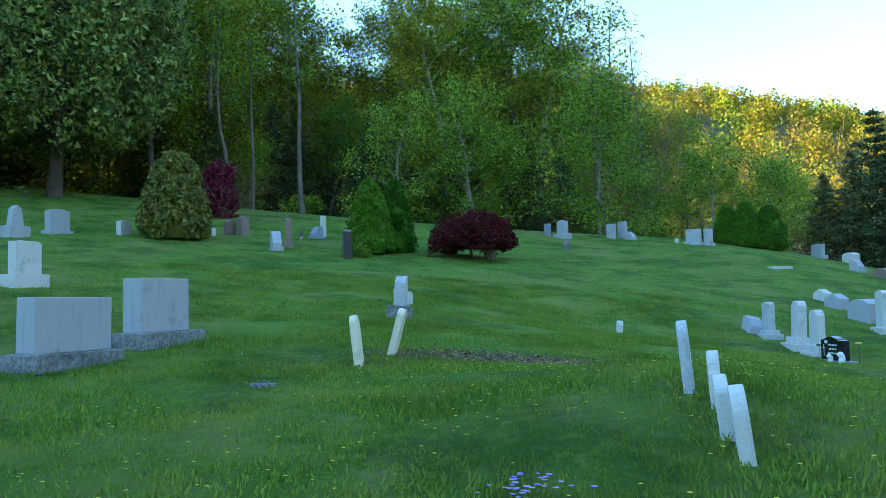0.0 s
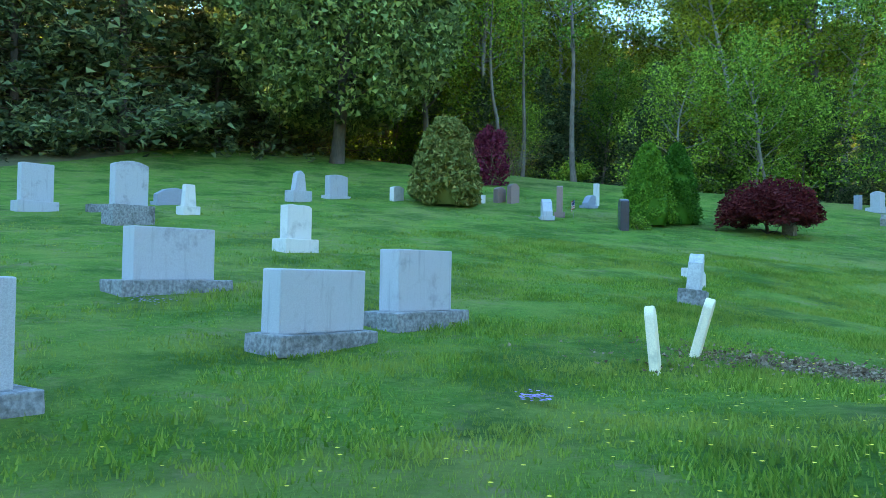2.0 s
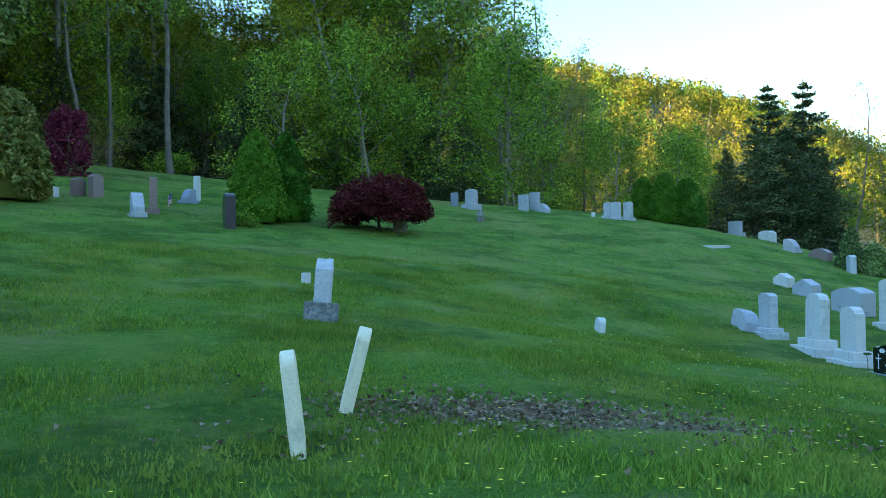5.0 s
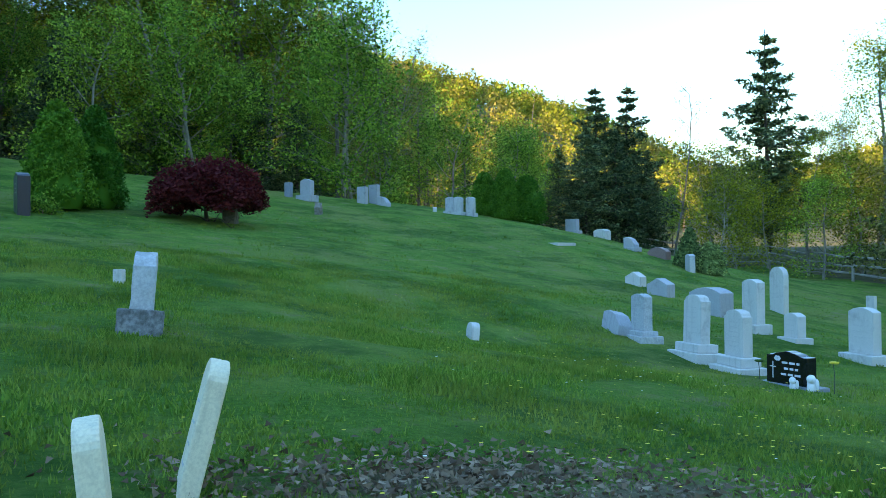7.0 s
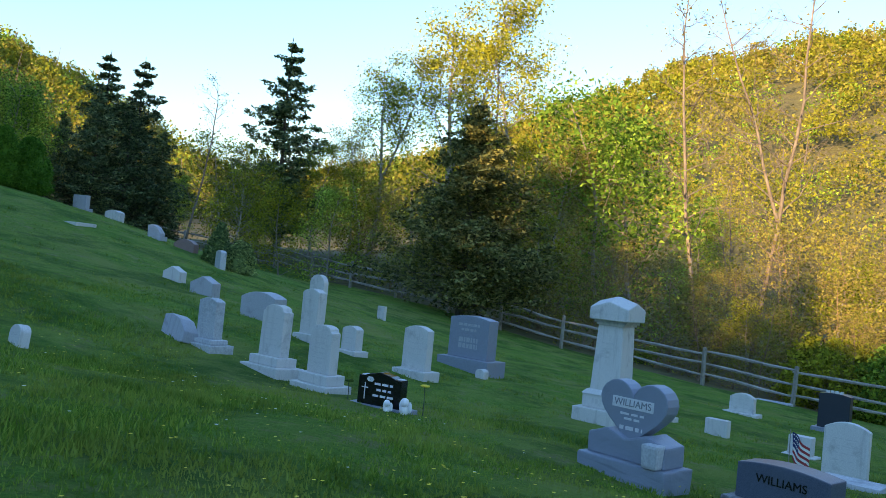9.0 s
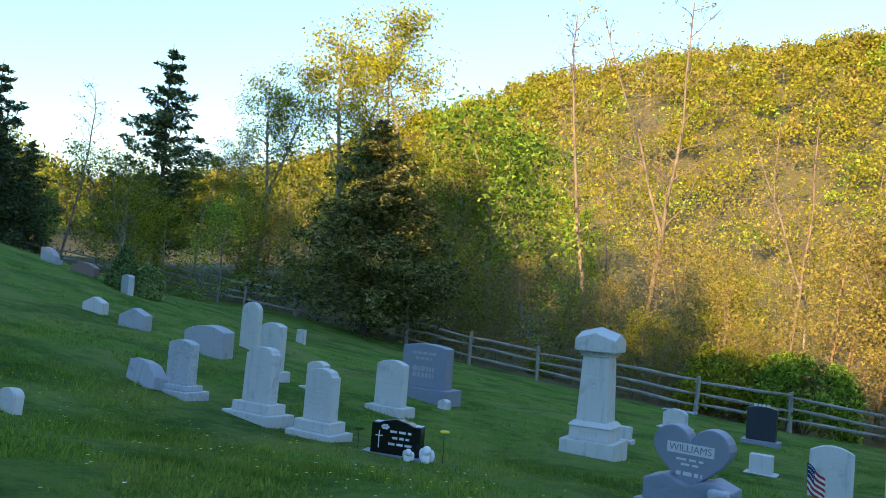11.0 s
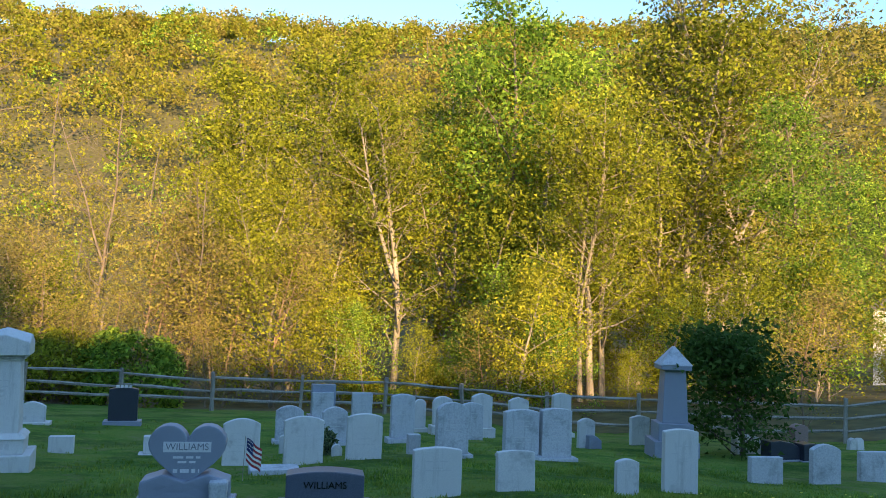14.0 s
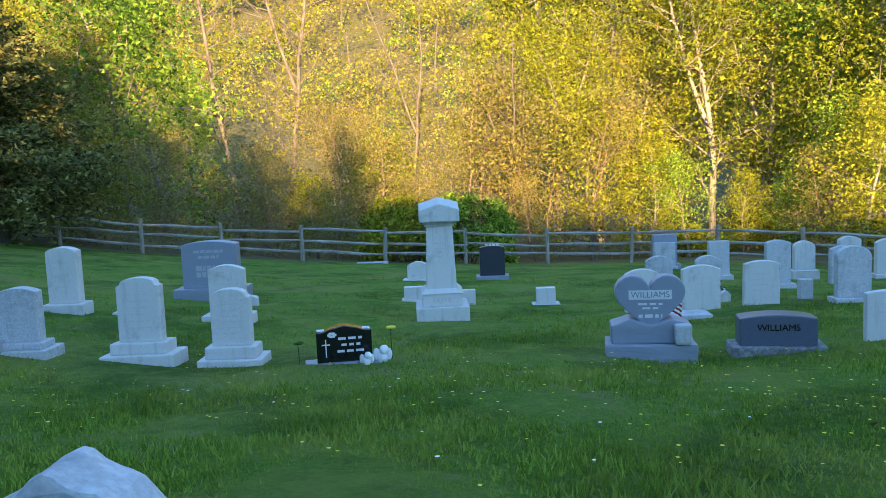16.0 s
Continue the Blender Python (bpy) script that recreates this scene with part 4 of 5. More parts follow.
def join(pieces):
    vs, fs, k = [], [], 0
    for v, f in pieces:
        vs.append(v)
        fs.append(f + k)
        k += len(v)
    return np.concatenate(vs), np.concatenate(fs)


def blades(rng, centres, size, flat=0.0, aspect=0.55, down=0.0):
    """One pointed leaf or spray at each centre."""
    n = len(centres)
    a = rng.normal(size=(n, 3))
    a[:, 2] = a[:, 2] * (1 - flat) - down
    a /= np.linalg.norm(a, axis=1)[:, None] + 1e-9
    b = np.cross(a, rng.normal(size=(n, 3)))
    b /= np.linalg.norm(b, axis=1)[:, None] + 1e-9
    s = (size * 1.15 * rng.uniform(0.6, 1.4, n))[:, None]
    w = aspect * 0.65 * rng.uniform(0.8, 1.2, n)[:, None]
    v = np.stack([centres - a * s * 0.45 - b * s * w, centres - a * s * 0.25 + b * s * w, centres + a * s * 0.6], 1)
    return v.reshape(-1, 3), np.arange(3 * n).reshape(n, 3)


def wander(rng, start, way, length, n=6, bend=0.15, lift=0.0):
    p, d = [np.asarray(start, float)], np.asarray(way, float)
    for _ in range(n):
        d = d + rng.normal(size=3) * bend + np.array([0, 0, lift])
        d /= np.linalg.norm(d)
        p.append(p[-1] + d * length / n)
    return np.array(p)


def broadleaf(seed, height, spread, leaf_n, leaf_size, trunk_r=0.16, low=0.3, limbs=16, twigs=5, clump=0.7, bend=0.05, fork=False, fine=2):
    """Trunk, limbs and leaf places of a broad-leaved tree."""
    rng = np.random.default_rng(seed)
    wood, ends = [], []
    stems = [wander(rng, (0, 0, -0.3), (rng.normal() * 0.05, rng.normal() * 0.05, 1), height, 10, bend, 0.02)]
    if fork:
        k = stems[0][4]
        stems.append(wander(rng, k, (0.35, 0.2, 1), height * 0.6, 8, bend, 0.05))
    for s, stem in enumerate(stems):
        r0 = trunk_r * (1 if s == 0 else 0.6)
        radii = r0 * np.linspace(1.0, 0.12, len(stem)) ** 0.8
        radii[0] *= 1.25
        wood.append(tube(stem, radii, 8))
        for k in range(limbs):
            u = low + (1 - low) * (k + rng.uniform(0, 1)) / limbs if s == 0 else rng.uniform(0.2, 1)
            q = u * (len(stem) - 1)
            i = min(int(q), len(stem) - 2)
            at = stem[i] + (stem[i + 1] - stem[i]) * (q - i)
            a = k * 2.4 + rng.uniform(-0.5, 0.5)
            way = np.array([math.cos(a), math.sin(a), rng.uniform(0.25, 0.9)])
            way /= np.linalg.norm(way)
            ln = spread * (1.05 - 0.6 * abs(u - 0.5)) * rng.uniform(0.6, 1.15) * (1.15 - u * 0.6)
            limb = wander(rng, at, way, ln, 5, 0.16, 0.05)
            wood.append(tube(limb, r0 * 0.38 * np.linspace(1, 0.15, 6) * (1.1 - u * 0.6), 5))
            ends += [limb[-1], limb[-2], limb[-3]]
            for _ in range(twigs):
                j = rng.integers(2, 6)
                t = wander(rng, limb[j], way + rng.normal(size=3) * 0.7, ln * rng.uniform(0.25, 0.5), 3, 0.2, 0.06)
                wood.append(tube(t, r0 * 0.10 * np.linspace(1, 0.2, 4), 4))
                ends += [t[-1], t[-2]]
                for _ in range(fine):
                    e = wander(rng, t[rng.integers(1, 4)], way + rng.normal(size=3) * 0.9, ln * 0.2, 2, 0.2, 0.08)
                    wood.append(tube(e, r0 * 0.045 * np.linspace(1, 0.3, 3), 3))
                    ends.append(e[-1])
    ends = np.array(ends)
    pick = ends[rng.integers(0, len(ends), leaf_n)] + rng.normal(size=(leaf_n, 3)) * clump * np.array([1, 1, 0.75])
    return join(wood), blades(rng, pick, leaf_size, 0.3)


def conifer(seed, height, spread, leaf_n, leaf_size, trunk_r=0.16, low=0.12, droop=0.15, tiers=26, ragged=0.25):
    rng = np.random.default_rng(seed)
    stem = wander(rng, (0, 0, -0.3), (0, 0, 1), height, 8, 0.015)
    wood = [tube(stem, trunk_r * np.linspace(1, 0.08, 9), 8)]
    places = []
    for k in range(tiers):
        u = low + (1 - low) * k / tiers
        per = int(leaf_n / (tiers * 6) * (1.75 - 1.5 * u))
        for _ in range(6):
            a, ln = rng.uniform(0, 2 * np.pi), spread * (1 - u) ** 0.8 * rng.uniform(1 - ragged * 1.6, 1 + ragged)
            ln = max(ln, 0.12)
            way = np.array([math.cos(a), math.sin(a), 0.15 - droop * (1 - u)])
            z = u * height - 0.3 + rng.uniform(-0.2, 0.2)
            limb = wander(rng, (0, 0, z), way, ln, 4, 0.08, 0.02)
            wood.append(tube(limb, 0.03 * np.linspace(1, 0.2, 5) * (1.2 - u), 4))
            s = rng.uniform(0.12, 1.05, per) ** 0.8
            base = np.stack([np.interp(s * 4, np.arange(5), limb[:, c]) for c in range(3)], 1)
            places.append(base + rng.normal(size=(per, 3)) * np.array([1, 1, 0.55]) * (0.05 + 0.19 * ln * (1.15 - s))[:, None])
    return join(wood), blades(rng, np.concatenate(places), leaf_size, 0.55, 0.4, 0.1)


def mound(seed, shape, leaf_n, leaf_size, aspect=0.55, lumps=60, flat=0.0, lump=(0.16, 0.22)):
    """Leaf places over a lumpy solid: shape(u) gives the radius and height at u from foot to top."""
    rng = np.random.default_rng(seed)
    u, a = rng.uniform(0, 1, lumps), rng.uniform(0, 2 * np.pi, lumps)
    r, z = shape(u)
    cores = np.stack([r * 0.82 * np.cos(a), r * 0.82 * np.sin(a), z], 1)
    own = rng.integers(0, lumps, leaf_n)
    size = (lump[0] + lump[1] * r[own])
    d = rng.normal(size=(leaf_n, 3))
    d /= np.linalg.norm(d, axis=1)[:, None]
    p = cores[own] + d * (size * rng.uniform(0.4, 1.0, leaf_n))[:, None]
    p[:, 2] = np.maximum(p[:, 2], 0.02)
    v, f = blades(rng, p, leaf_size, flat, aspect)
    return v, f


def plant(name, x, y, wood, leaves, bark, leaf, label, category, group="", rz=0.0, scale=1.0, sink=0.05, crown="crown"):
    ob = thing(name, x, y, ground_z(x, y) - sink, rz, (0, 0), label, category, group)
    ob.scale = (scale, scale, scale)
    if wood is not None:
        t = new("trunk", raw_mesh("trunk", *wood, bark, True))
        t.parent = ob
    if leaves is not None:
        c = new(crown, raw_mesh(crown, *leaves, leaf))
        c.parent = ob
    return ob


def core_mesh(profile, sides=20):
    """An inner filler body, so that a clipped evergreen is not see-through."""
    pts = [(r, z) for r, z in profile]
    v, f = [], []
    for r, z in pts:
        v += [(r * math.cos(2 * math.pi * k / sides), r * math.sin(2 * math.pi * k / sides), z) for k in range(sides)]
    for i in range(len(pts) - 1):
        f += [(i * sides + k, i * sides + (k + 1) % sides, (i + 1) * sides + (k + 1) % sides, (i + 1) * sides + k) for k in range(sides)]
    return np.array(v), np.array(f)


def clipped_evergreen(name, x, y, radius, height, mat, label, seed, blunt=0.62, leaf_n=17000, leaf=0.062, lumps=260):
    shape = lambda u: (radius * np.maximum(0.03, (1 - np.asarray(u) ** 1.35) ** blunt) * np.minimum(1, 0.75 + np.asarray(u) * 3), height * np.asarray(u) * 0.97)
    ob = thing(name, x, y, ground_z(x, y) - 0.04, seed * 40, (0, 0), label, "shrub")
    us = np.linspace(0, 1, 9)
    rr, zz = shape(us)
    # this trunk is an added filler core in the crown's own leaf material
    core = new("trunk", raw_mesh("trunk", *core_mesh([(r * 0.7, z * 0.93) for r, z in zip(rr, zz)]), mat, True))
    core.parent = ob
    c = new("crown", raw_mesh("crown", *mound(seed, shape, leaf_n, leaf, 0.5, lumps, 0.0, (0.10, 0.11)), mat))
    c.parent = ob
    return ob


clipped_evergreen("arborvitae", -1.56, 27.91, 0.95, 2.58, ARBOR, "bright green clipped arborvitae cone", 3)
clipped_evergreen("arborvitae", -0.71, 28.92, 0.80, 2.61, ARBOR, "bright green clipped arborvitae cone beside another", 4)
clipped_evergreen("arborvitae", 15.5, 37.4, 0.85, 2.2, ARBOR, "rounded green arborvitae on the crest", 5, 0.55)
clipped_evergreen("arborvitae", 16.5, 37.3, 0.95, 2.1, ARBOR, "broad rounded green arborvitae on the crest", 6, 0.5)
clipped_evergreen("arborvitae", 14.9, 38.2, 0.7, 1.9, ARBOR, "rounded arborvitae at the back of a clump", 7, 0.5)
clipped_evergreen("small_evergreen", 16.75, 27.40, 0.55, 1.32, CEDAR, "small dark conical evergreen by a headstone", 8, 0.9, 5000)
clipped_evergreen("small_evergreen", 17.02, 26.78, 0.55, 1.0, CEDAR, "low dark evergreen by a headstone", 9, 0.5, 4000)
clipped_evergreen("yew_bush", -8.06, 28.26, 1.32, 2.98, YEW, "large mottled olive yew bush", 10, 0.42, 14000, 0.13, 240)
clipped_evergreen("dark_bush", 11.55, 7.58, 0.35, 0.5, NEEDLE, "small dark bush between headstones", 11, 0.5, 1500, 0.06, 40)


def red_maple(x, y):
    w, _ = broadleaf(51, 1.5, 1.15, 10, 0.1, 0.07, 0.15, 14, 4, 0.1, 0.2)
    rng = np.random.default_rng(7)
    n = 15000
    a = rng.uniform(0, 2 * np.pi, n)
    r = np.sqrt(rng.uniform(0.02, 1, n)) * (1.45 + 0.16 * np.sin(a * 4) + 0.08 * np.sin(a * 9 + 1))
    layer = rng.integers(0, 5, n)
    z = 0.35 + 1.2 * np.maximum(0, 1 - (r / 1.72) ** 2) ** 0.7 * (layer + 1) / 5 + 0.14 * np.sin(a * 5 + layer) + rng.normal(size=n) * 0.05
    lv = blades(rng, np.stack([r * np.cos(a), r * np.sin(a), np.maximum(z, 0.12)], 1), 0.085, 0.6, 0.5, 0.25)
    plant("japanese_maple", x, y, w, lv, BARK_DARK, MAPLE_RED, "low spreading dark red japanese maple", "tree")


red_maple(1.95, 28.25)


def bush(name, x, y, r, h, mat, label, seed, n=5000, leaf=0.12, twiggy=True, group="", bark=TWIG):
    rng = np.random.default_rng(seed)
    wood = []
    for k in range(26 if twiggy else 12):
        a = rng.uniform(0, 2 * np.pi)
        wood.append(tube(wander(rng, (0.1 * math.cos(a), 0.1 * math.sin(a), -0.05), (math.cos(a) * 0.7, math.sin(a) * 0.7, 1), h * rng.uniform(0.7, 1.1), 5, 0.2), 0.018 * np.linspace(1, 0.2, 6), 4))
    shape = lambda u: (r * np.sqrt(np.maximum(0.03, 1 - (np.asarray(u) * 1.35 - 0.5) ** 2)), h * np.asarray(u) * 0.92 + 0.08)
    return plant(name, x, y, join(wood), mound(seed, shape, n, leaf, 0.55, 90), bark, mat, label, "shrub", group)


w, l = broadleaf(207, 2.6, 1.5, 7500, 0.10, 0.06, 0.06, 26, 5, 0.2, 0.12, True, 1)
plant("lilac_bush", 10.50, -1.28, w, l, BARK_DARK, LEAF_DEEP, "dark green leafy bush beside the grey monument", "shrub")
bush("green_bush", 29.92, 8.74, 1.9, 2.72, LEAF_GREEN, "dense green bush behind the fence", 22, 7000, 0.14)
bush("green_bush", 30.81, 11.29, 1.8, 2.64, LEAF_SPRING, "yellow-green bush behind the fence", 23, 6000, 0.13)
bush("purple_shrub", -8.1, 35.6, 0.7, 2.5, MAPLE_RED, "tall dark purple-leaved shrub at the wood's edge", 24, 4500, 0.11)
bush("herb_clump", -1.82, 26.36, 0.3, 0.28, LEAF_GREEN, "small green herb clump before the dark headstone", 25, 900, 0.06, False)


# ---- the split-rail fence ----
def build_fence():
    rng = np.random.default_rng(5)
    pts = np.array(FENCE)
    seg = np.hypot(*np.diff(pts, axis=0).T)
    along = np.concatenate([[0], np.cumsum(seg)])
    s = np.arange(0, along[-1], 3.05)
    xs, ys = np.interp(s, along, pts[:, 0]), np.interp(s, along, pts[:, 1])
    fence = thing("split_rail_fence", xs[0], ys[0], ground_z(xs[0], ys[0]), 0, (0, 0), "weathered grey split-rail fence with three rails", "fence")
    o = np.array([xs[0], ys[0], ground_z(xs[0], ys[0])])
    posts = []
    for k, (x, y) in enumerate(zip(xs, ys)):
        z = ground_z(x, y)
        tilt = rng.normal(size=2) * 0.03
        bm = block(0.13, 0.12, 1.64, -0.3, 0.025, 0.01, k, 0.9)
        ob = part("post", bm, WOOD, fence)
        ob.matrix_basis = Matrix.Translation(Vector((x, y, z)) - Vector(o)) @ Euler((tilt[0], tilt[1], rng.uniform(0, 3))).to_matrix().to_4x4()
        posts.append((x, y, z))
    for k in range(len(posts) - 1):
        a, b = np.array(posts[k]), np.array(posts[k + 1])
        for level in (0.36, 0.74, 1.13):
            d = (b - a) / np.linalg.norm(b - a)
            z0, z1 = level + rng.normal() * 0.04, level + rng.normal() * 0.04
            side = np.array([-d[1], d[0], 0]) * 0.02 * (1 if k % 2 else -1)
            p = [a + side - d * 0.08 + (0, 0, z0), a + (b - a) * 0.35 + side + (0, 0, z0 * 0.65 + z1 * 0.35 + rng.normal() * 0.02), a + (b - a) * 0.7 + side + (0, 0, z0 * 0.3 + z1 * 0.7 - 0.02), b + side + d * 0.08 + (0, 0, z1)]
            v, f = tube(np.array(p) - o, np.array([0.035, 0.06, 0.055, 0.035]), 5)
            r = new("rail", raw_mesh("rail", v, f, WOOD))
            r.parent = fence


build_fence()


# ---- trees: a few kinds, each built once and then copied ----
KINDS = {}


def kind(key, wood, leaves, bark, leaf, name, label, category="tree"):
    KINDS[key] = (raw_mesh(name + "_trunk", *wood, bark, True), raw_mesh(name + "_crown", *leaves, leaf) if leaves is not None else None, name, label, category)


def tree(key, x, y, scale=1.0, rz=0.0, group="", label="", sink=0.1, lean=(0, 0)):
    trunk, crown, name, text, cat = KINDS[key]
    ob = thing(name, x, y, ground_z(x, y) - sink, rz, lean, label or text, cat, group)
    ob.scale = (scale,) * 3
    for part_name, me in (("trunk", trunk), ("crown", crown)):
        if me is not None:
            c = new(part_name, me)
            c.parent = ob
    return ob


for k, seed in enumerate((101, 102, 103)):
    w, l = broadleaf(seed, 15 + k, 4.2, 13000, 0.14, 0.18, 0.16, 22, 5, 0.45, 0.06, k == 1, 1)
    kind(f"spring{k}", w, l, BARK_PALE, LEAF_SPRING, "spring_tree", "tall tree in fresh yellow-green leaf")
    w, l = broadleaf(seed + 10, 15 + k, 4.4, 12500, 0.15, 0.18, 0.16, 22, 5, 0.48, 0.05, k == 2, 1)
    kind(f"green{k}", w, l, BARK, LEAF_GREEN, "green_tree", "tall tree in green spring leaf")
for k, seed in enumerate((131, 132)):
    w, l = broadleaf(seed, 14, 4.0, 8500, 0.115, 0.15, 0.15, 24, 6, 0.42, 0.06, k == 1, 2)
    kind(f"gold{k}", w, l, BARK_PALE, LEAF_GOLD, "budding_tree", "tree with golden brown spring buds")
    w, l = broadleaf(seed + 10, 15, 2.5, 500, 0.10, 0.11, 0.3, 26, 7, 0.35, 0.06, k == 0, 3)
    kind(f"bare{k}", w, l, BARK, LEAF_GOLD, "bare_tree", "almost leafless tree with fine branches")
    w, l = broadleaf(seed + 20, 3.4, 2.0, 1500, 0.085, 0.04, 0.05, 26, 7, 0.4, 0.25, False, 2)
    kind(f"thicket{k}", w, l, TWIG, LEAF_GOLD, "thicket", "twiggy reddish brown thicket", "shrub")
    w, l = broadleaf(seed + 30, 2.6, 1.8, 2600, 0.15, 0.05, 0.05, 14, 3, 0.36, 0.2, False, 1)
    kind(f"scrub{k}", w, l, TWIG, (LEAF_SPRING, LEAF_GREEN)[k], "scrub", "leafy yellow-green undergrowth shrub", "shrub")
    w, l = broadleaf(seed + 50, 7.5, 2.9, 5600, 0.115, 0.09, 0.06, 18, 3, 0.42, 0.1, False, 1)
    kind(f"young{k}", w, l, BARK_PALE, (LEAF_SPRING, LEAF_GREEN)[k], "young_tree", "young tree leafy down to the ground")
    w, l = broadleaf(seed + 60, 7.0, 2.7, 3200, 0.095, 0.06, 0.05, 26, 6, 0.42, 0.1, k == 1, 1)
    kind(f"brush{k}", w, l, TWIG, LEAF_GOLD, "budding_sapling", "tall twiggy sapling with golden buds")
    w, l = conifer(seed + 40, 13, 4.8, 14000, 0.25, 0.2, 0.04, 0.22, 32, 0.32)
    kind(f"hemlock{k}", w, l, BARK_DARK, NEEDLE, "hemlock", "dark ragged evergreen tree")
w, l = conifer(171, 9.4, 4.5, 38000, 0.16, 0.24, 0.10, 0.04, 34, 0.34)
kind("cedar", w, l, BARK_DARK, NEEDLE_OLIVE, "red_cedar", "dense dark olive cedar at the fence")
w, l = conifer(172, 14, 4.6, 15000, 0.24, 0.2, 0.12, -0.02, 17, 0.35)
kind("pine", w, l, BARK_DARK, NEEDLE, "white_pine", "tall open dark pine")
w, l = broadleaf(173, 15, 5.2, 10, 0.26, 0.34, 0.2, 30, 4, 0.75, 0.03, True, 1)
l = mound(174, lambda u: (6.3 * np.maximum(0.05, np.sin(np.pi * np.minimum(0.97, np.asarray(u) * 0.86 + 0.14)) ** 0.8), 2.6 + 13.5 * np.asarray(u)), 60000, 0.25, 0.5, 420)
kind("great_cedar", w, l, BARK_DARK, CEDAR, "great_cedar", "huge dense dark green cedar with low skirts")


def trunk_only(seed, height, r, bend):
    w, l = broadleaf(seed, height, 2.6, 900, 0.2, r, 0.5, 12, 5, 0.5, bend)
    return w, l


w, l = trunk_only(181, 16, 0.17, 0.09)
kind("snag0", w, l, BARK, LEAF_GREEN, "bare_trunk_tree", "tall pale bare trunk at the wood's edge")
w, l = trunk_only(183, 17, 0.2, 0.03)
kind("snag1", w, l, BARK, LEAF_GREEN, "bare_trunk_tree", "tall straight grey trunk at the wood's edge")

for k, seed in enumerate((191, 192)):
    w, l = broadleaf(seed, 15, 3.6, 9000, 0.135, 0.19, 0.18, 22, 5, 0.42, 0.06, True, 1)
    kind(f"pale{k}", w, l, BARK_PALE, LEAF_SPRING, "pale_trunk_tree", "tall pale-trunked tree thinly in yellow-green leaf")

# named trees
tree("great_cedar", -15.8, 37.5, 0.95, 30)
for x, y, key, s in ((-8.6, 40.5, "snag0", 0.63), (-7.8, 41.6, "snag1", 0.54), (-5.1, 40.0, "snag1", 0.70), (0.7, 51.2, "snag1", 0.78), (3.8, 47.9, "snag0", 0.75), (10.3, 44.6, "snag1", 0.62), (12.7, 52.2, "bare0", 1.06), (16.3, 53.1, "bare1", 0.99), (13.0, 49.0, "bare0", 0.62), (8.7, 55.2, "bare1", 1.00)):
    tree(key, x, y, s, x * 40, "trunks at the wood's edge")
tree("cedar", 29.7, 26.0, 1.04, 0)
for x, y, key, s in ((36.5, 43.3, "pine", 0.98), (34.5, 58.2, "pine", 0.91), (37.6, 58.4, "pine", 0.94), (25.8, 49.6, "hemlock0", 0.48), (26.6, 47.8, "hemlock1", 0.60), (28.6, 47.6, "hemlock0", 0.60), (30.7, 47.3, "hemlock1", 0.52), (23.5, 57.7, "green1", 0.44), (21.1, 61.0, "green0", 0.71), (27.5, 57.9, "green2", 0.38), (17.7, 60.2, "green1", 0.71), (29.3, 43.2, "bare1", 0.68), (34.4, 45.4, "young0", 0.87), (34.5, 42.5, "young0", 0.83), (35.6, 39.8, "spring0", 0.46), (35.5, 36.8, "gold0", 0.59), (41.8, 40.1, "spring1", 0.85), (41.7, 35.1, "spring1", 1.13), (44.9, 33.7, "bare0", 1.17), (42.4, 29.9, "spring2", 0.92), (41.5, 27.0, "gold1", 0.70)):
    tree(key, x, y, s, x * 50, "trees past the crest")
for x, y, key, s in ((41.9, 24.1, "young1", 1.80), (43.3, 22.6, "young1", 1.72), (41.1, 18.6, "bare1", 1.30), (43.5, 16.4, "bare0", 1.39), (39.1, 26.0, "gold0", 0.71), (39.9, 11.6, "brush0", 1.14), (37.7, 14.0, "brush1", 1.11), (52.9, 8.8, "bare0", 1.16), (40.3, 3.7, "bare1", 0.81), (38.7, 6.9, "brush0", 1.24), (44.9, 0.9, "spring0", 1.26), (35.0, 18.9, "thicket0", 1.31), (35.4, 16.9, "thicket1", 1.27), (34.1, 20.3, "thicket1", 0.90), (37.6, 5.5, "brush1", 1.17), (35.8, 12.5, "thicket0", 1.38)):
    tree(key, x, y, s, y * 50, "trees beyond the fence")
for x, y, key, s in ((36.5, -4.6, "pale1", 1.07), (37.1, -8.2, "pale0", 0.93), (37.6, -11.4, "green1", 1.35), (34.3, -11.1, "pale0", 1.05), (28.4, -10.9, "pale0", 0.94), (28.9, -11.9, "pale1", 0.87), (28.3, -10.2, "pale1", 0.68), (30.9, -18.8, "pale1", 1.36), (36.4, -20.2, "spring2", 1.51), (33.7, -23.2, "gold0", 1.88), (30.4, -23.6, "gold1", 1.61), (23.1, -19.4, "green2", 0.77), (22.5, -16.0, "young0", 0.98), (20.7, -16.2, "young1", 0.85), (43.9, -1.4, "spring0", 1.29), (40.7, 2.2, "spring1", 0.75), (37.5, 7.4, "brush0", 1.34), (38.3, 5.5, "bare0", 0.73), (39.6, -2.1, "spring2", 0.75), (41.0, -4.2, "gold0", 1.10), (43.0, -9.7, "spring1", 1.23), (36.8, -14.6, "green0", 1.36), (31.2, -17.0, "pale0", 0.83), (33.7, -8.2, "young0", 1.39)):
    tree(key, x, y, s, x * 30, "trees to the south-east")
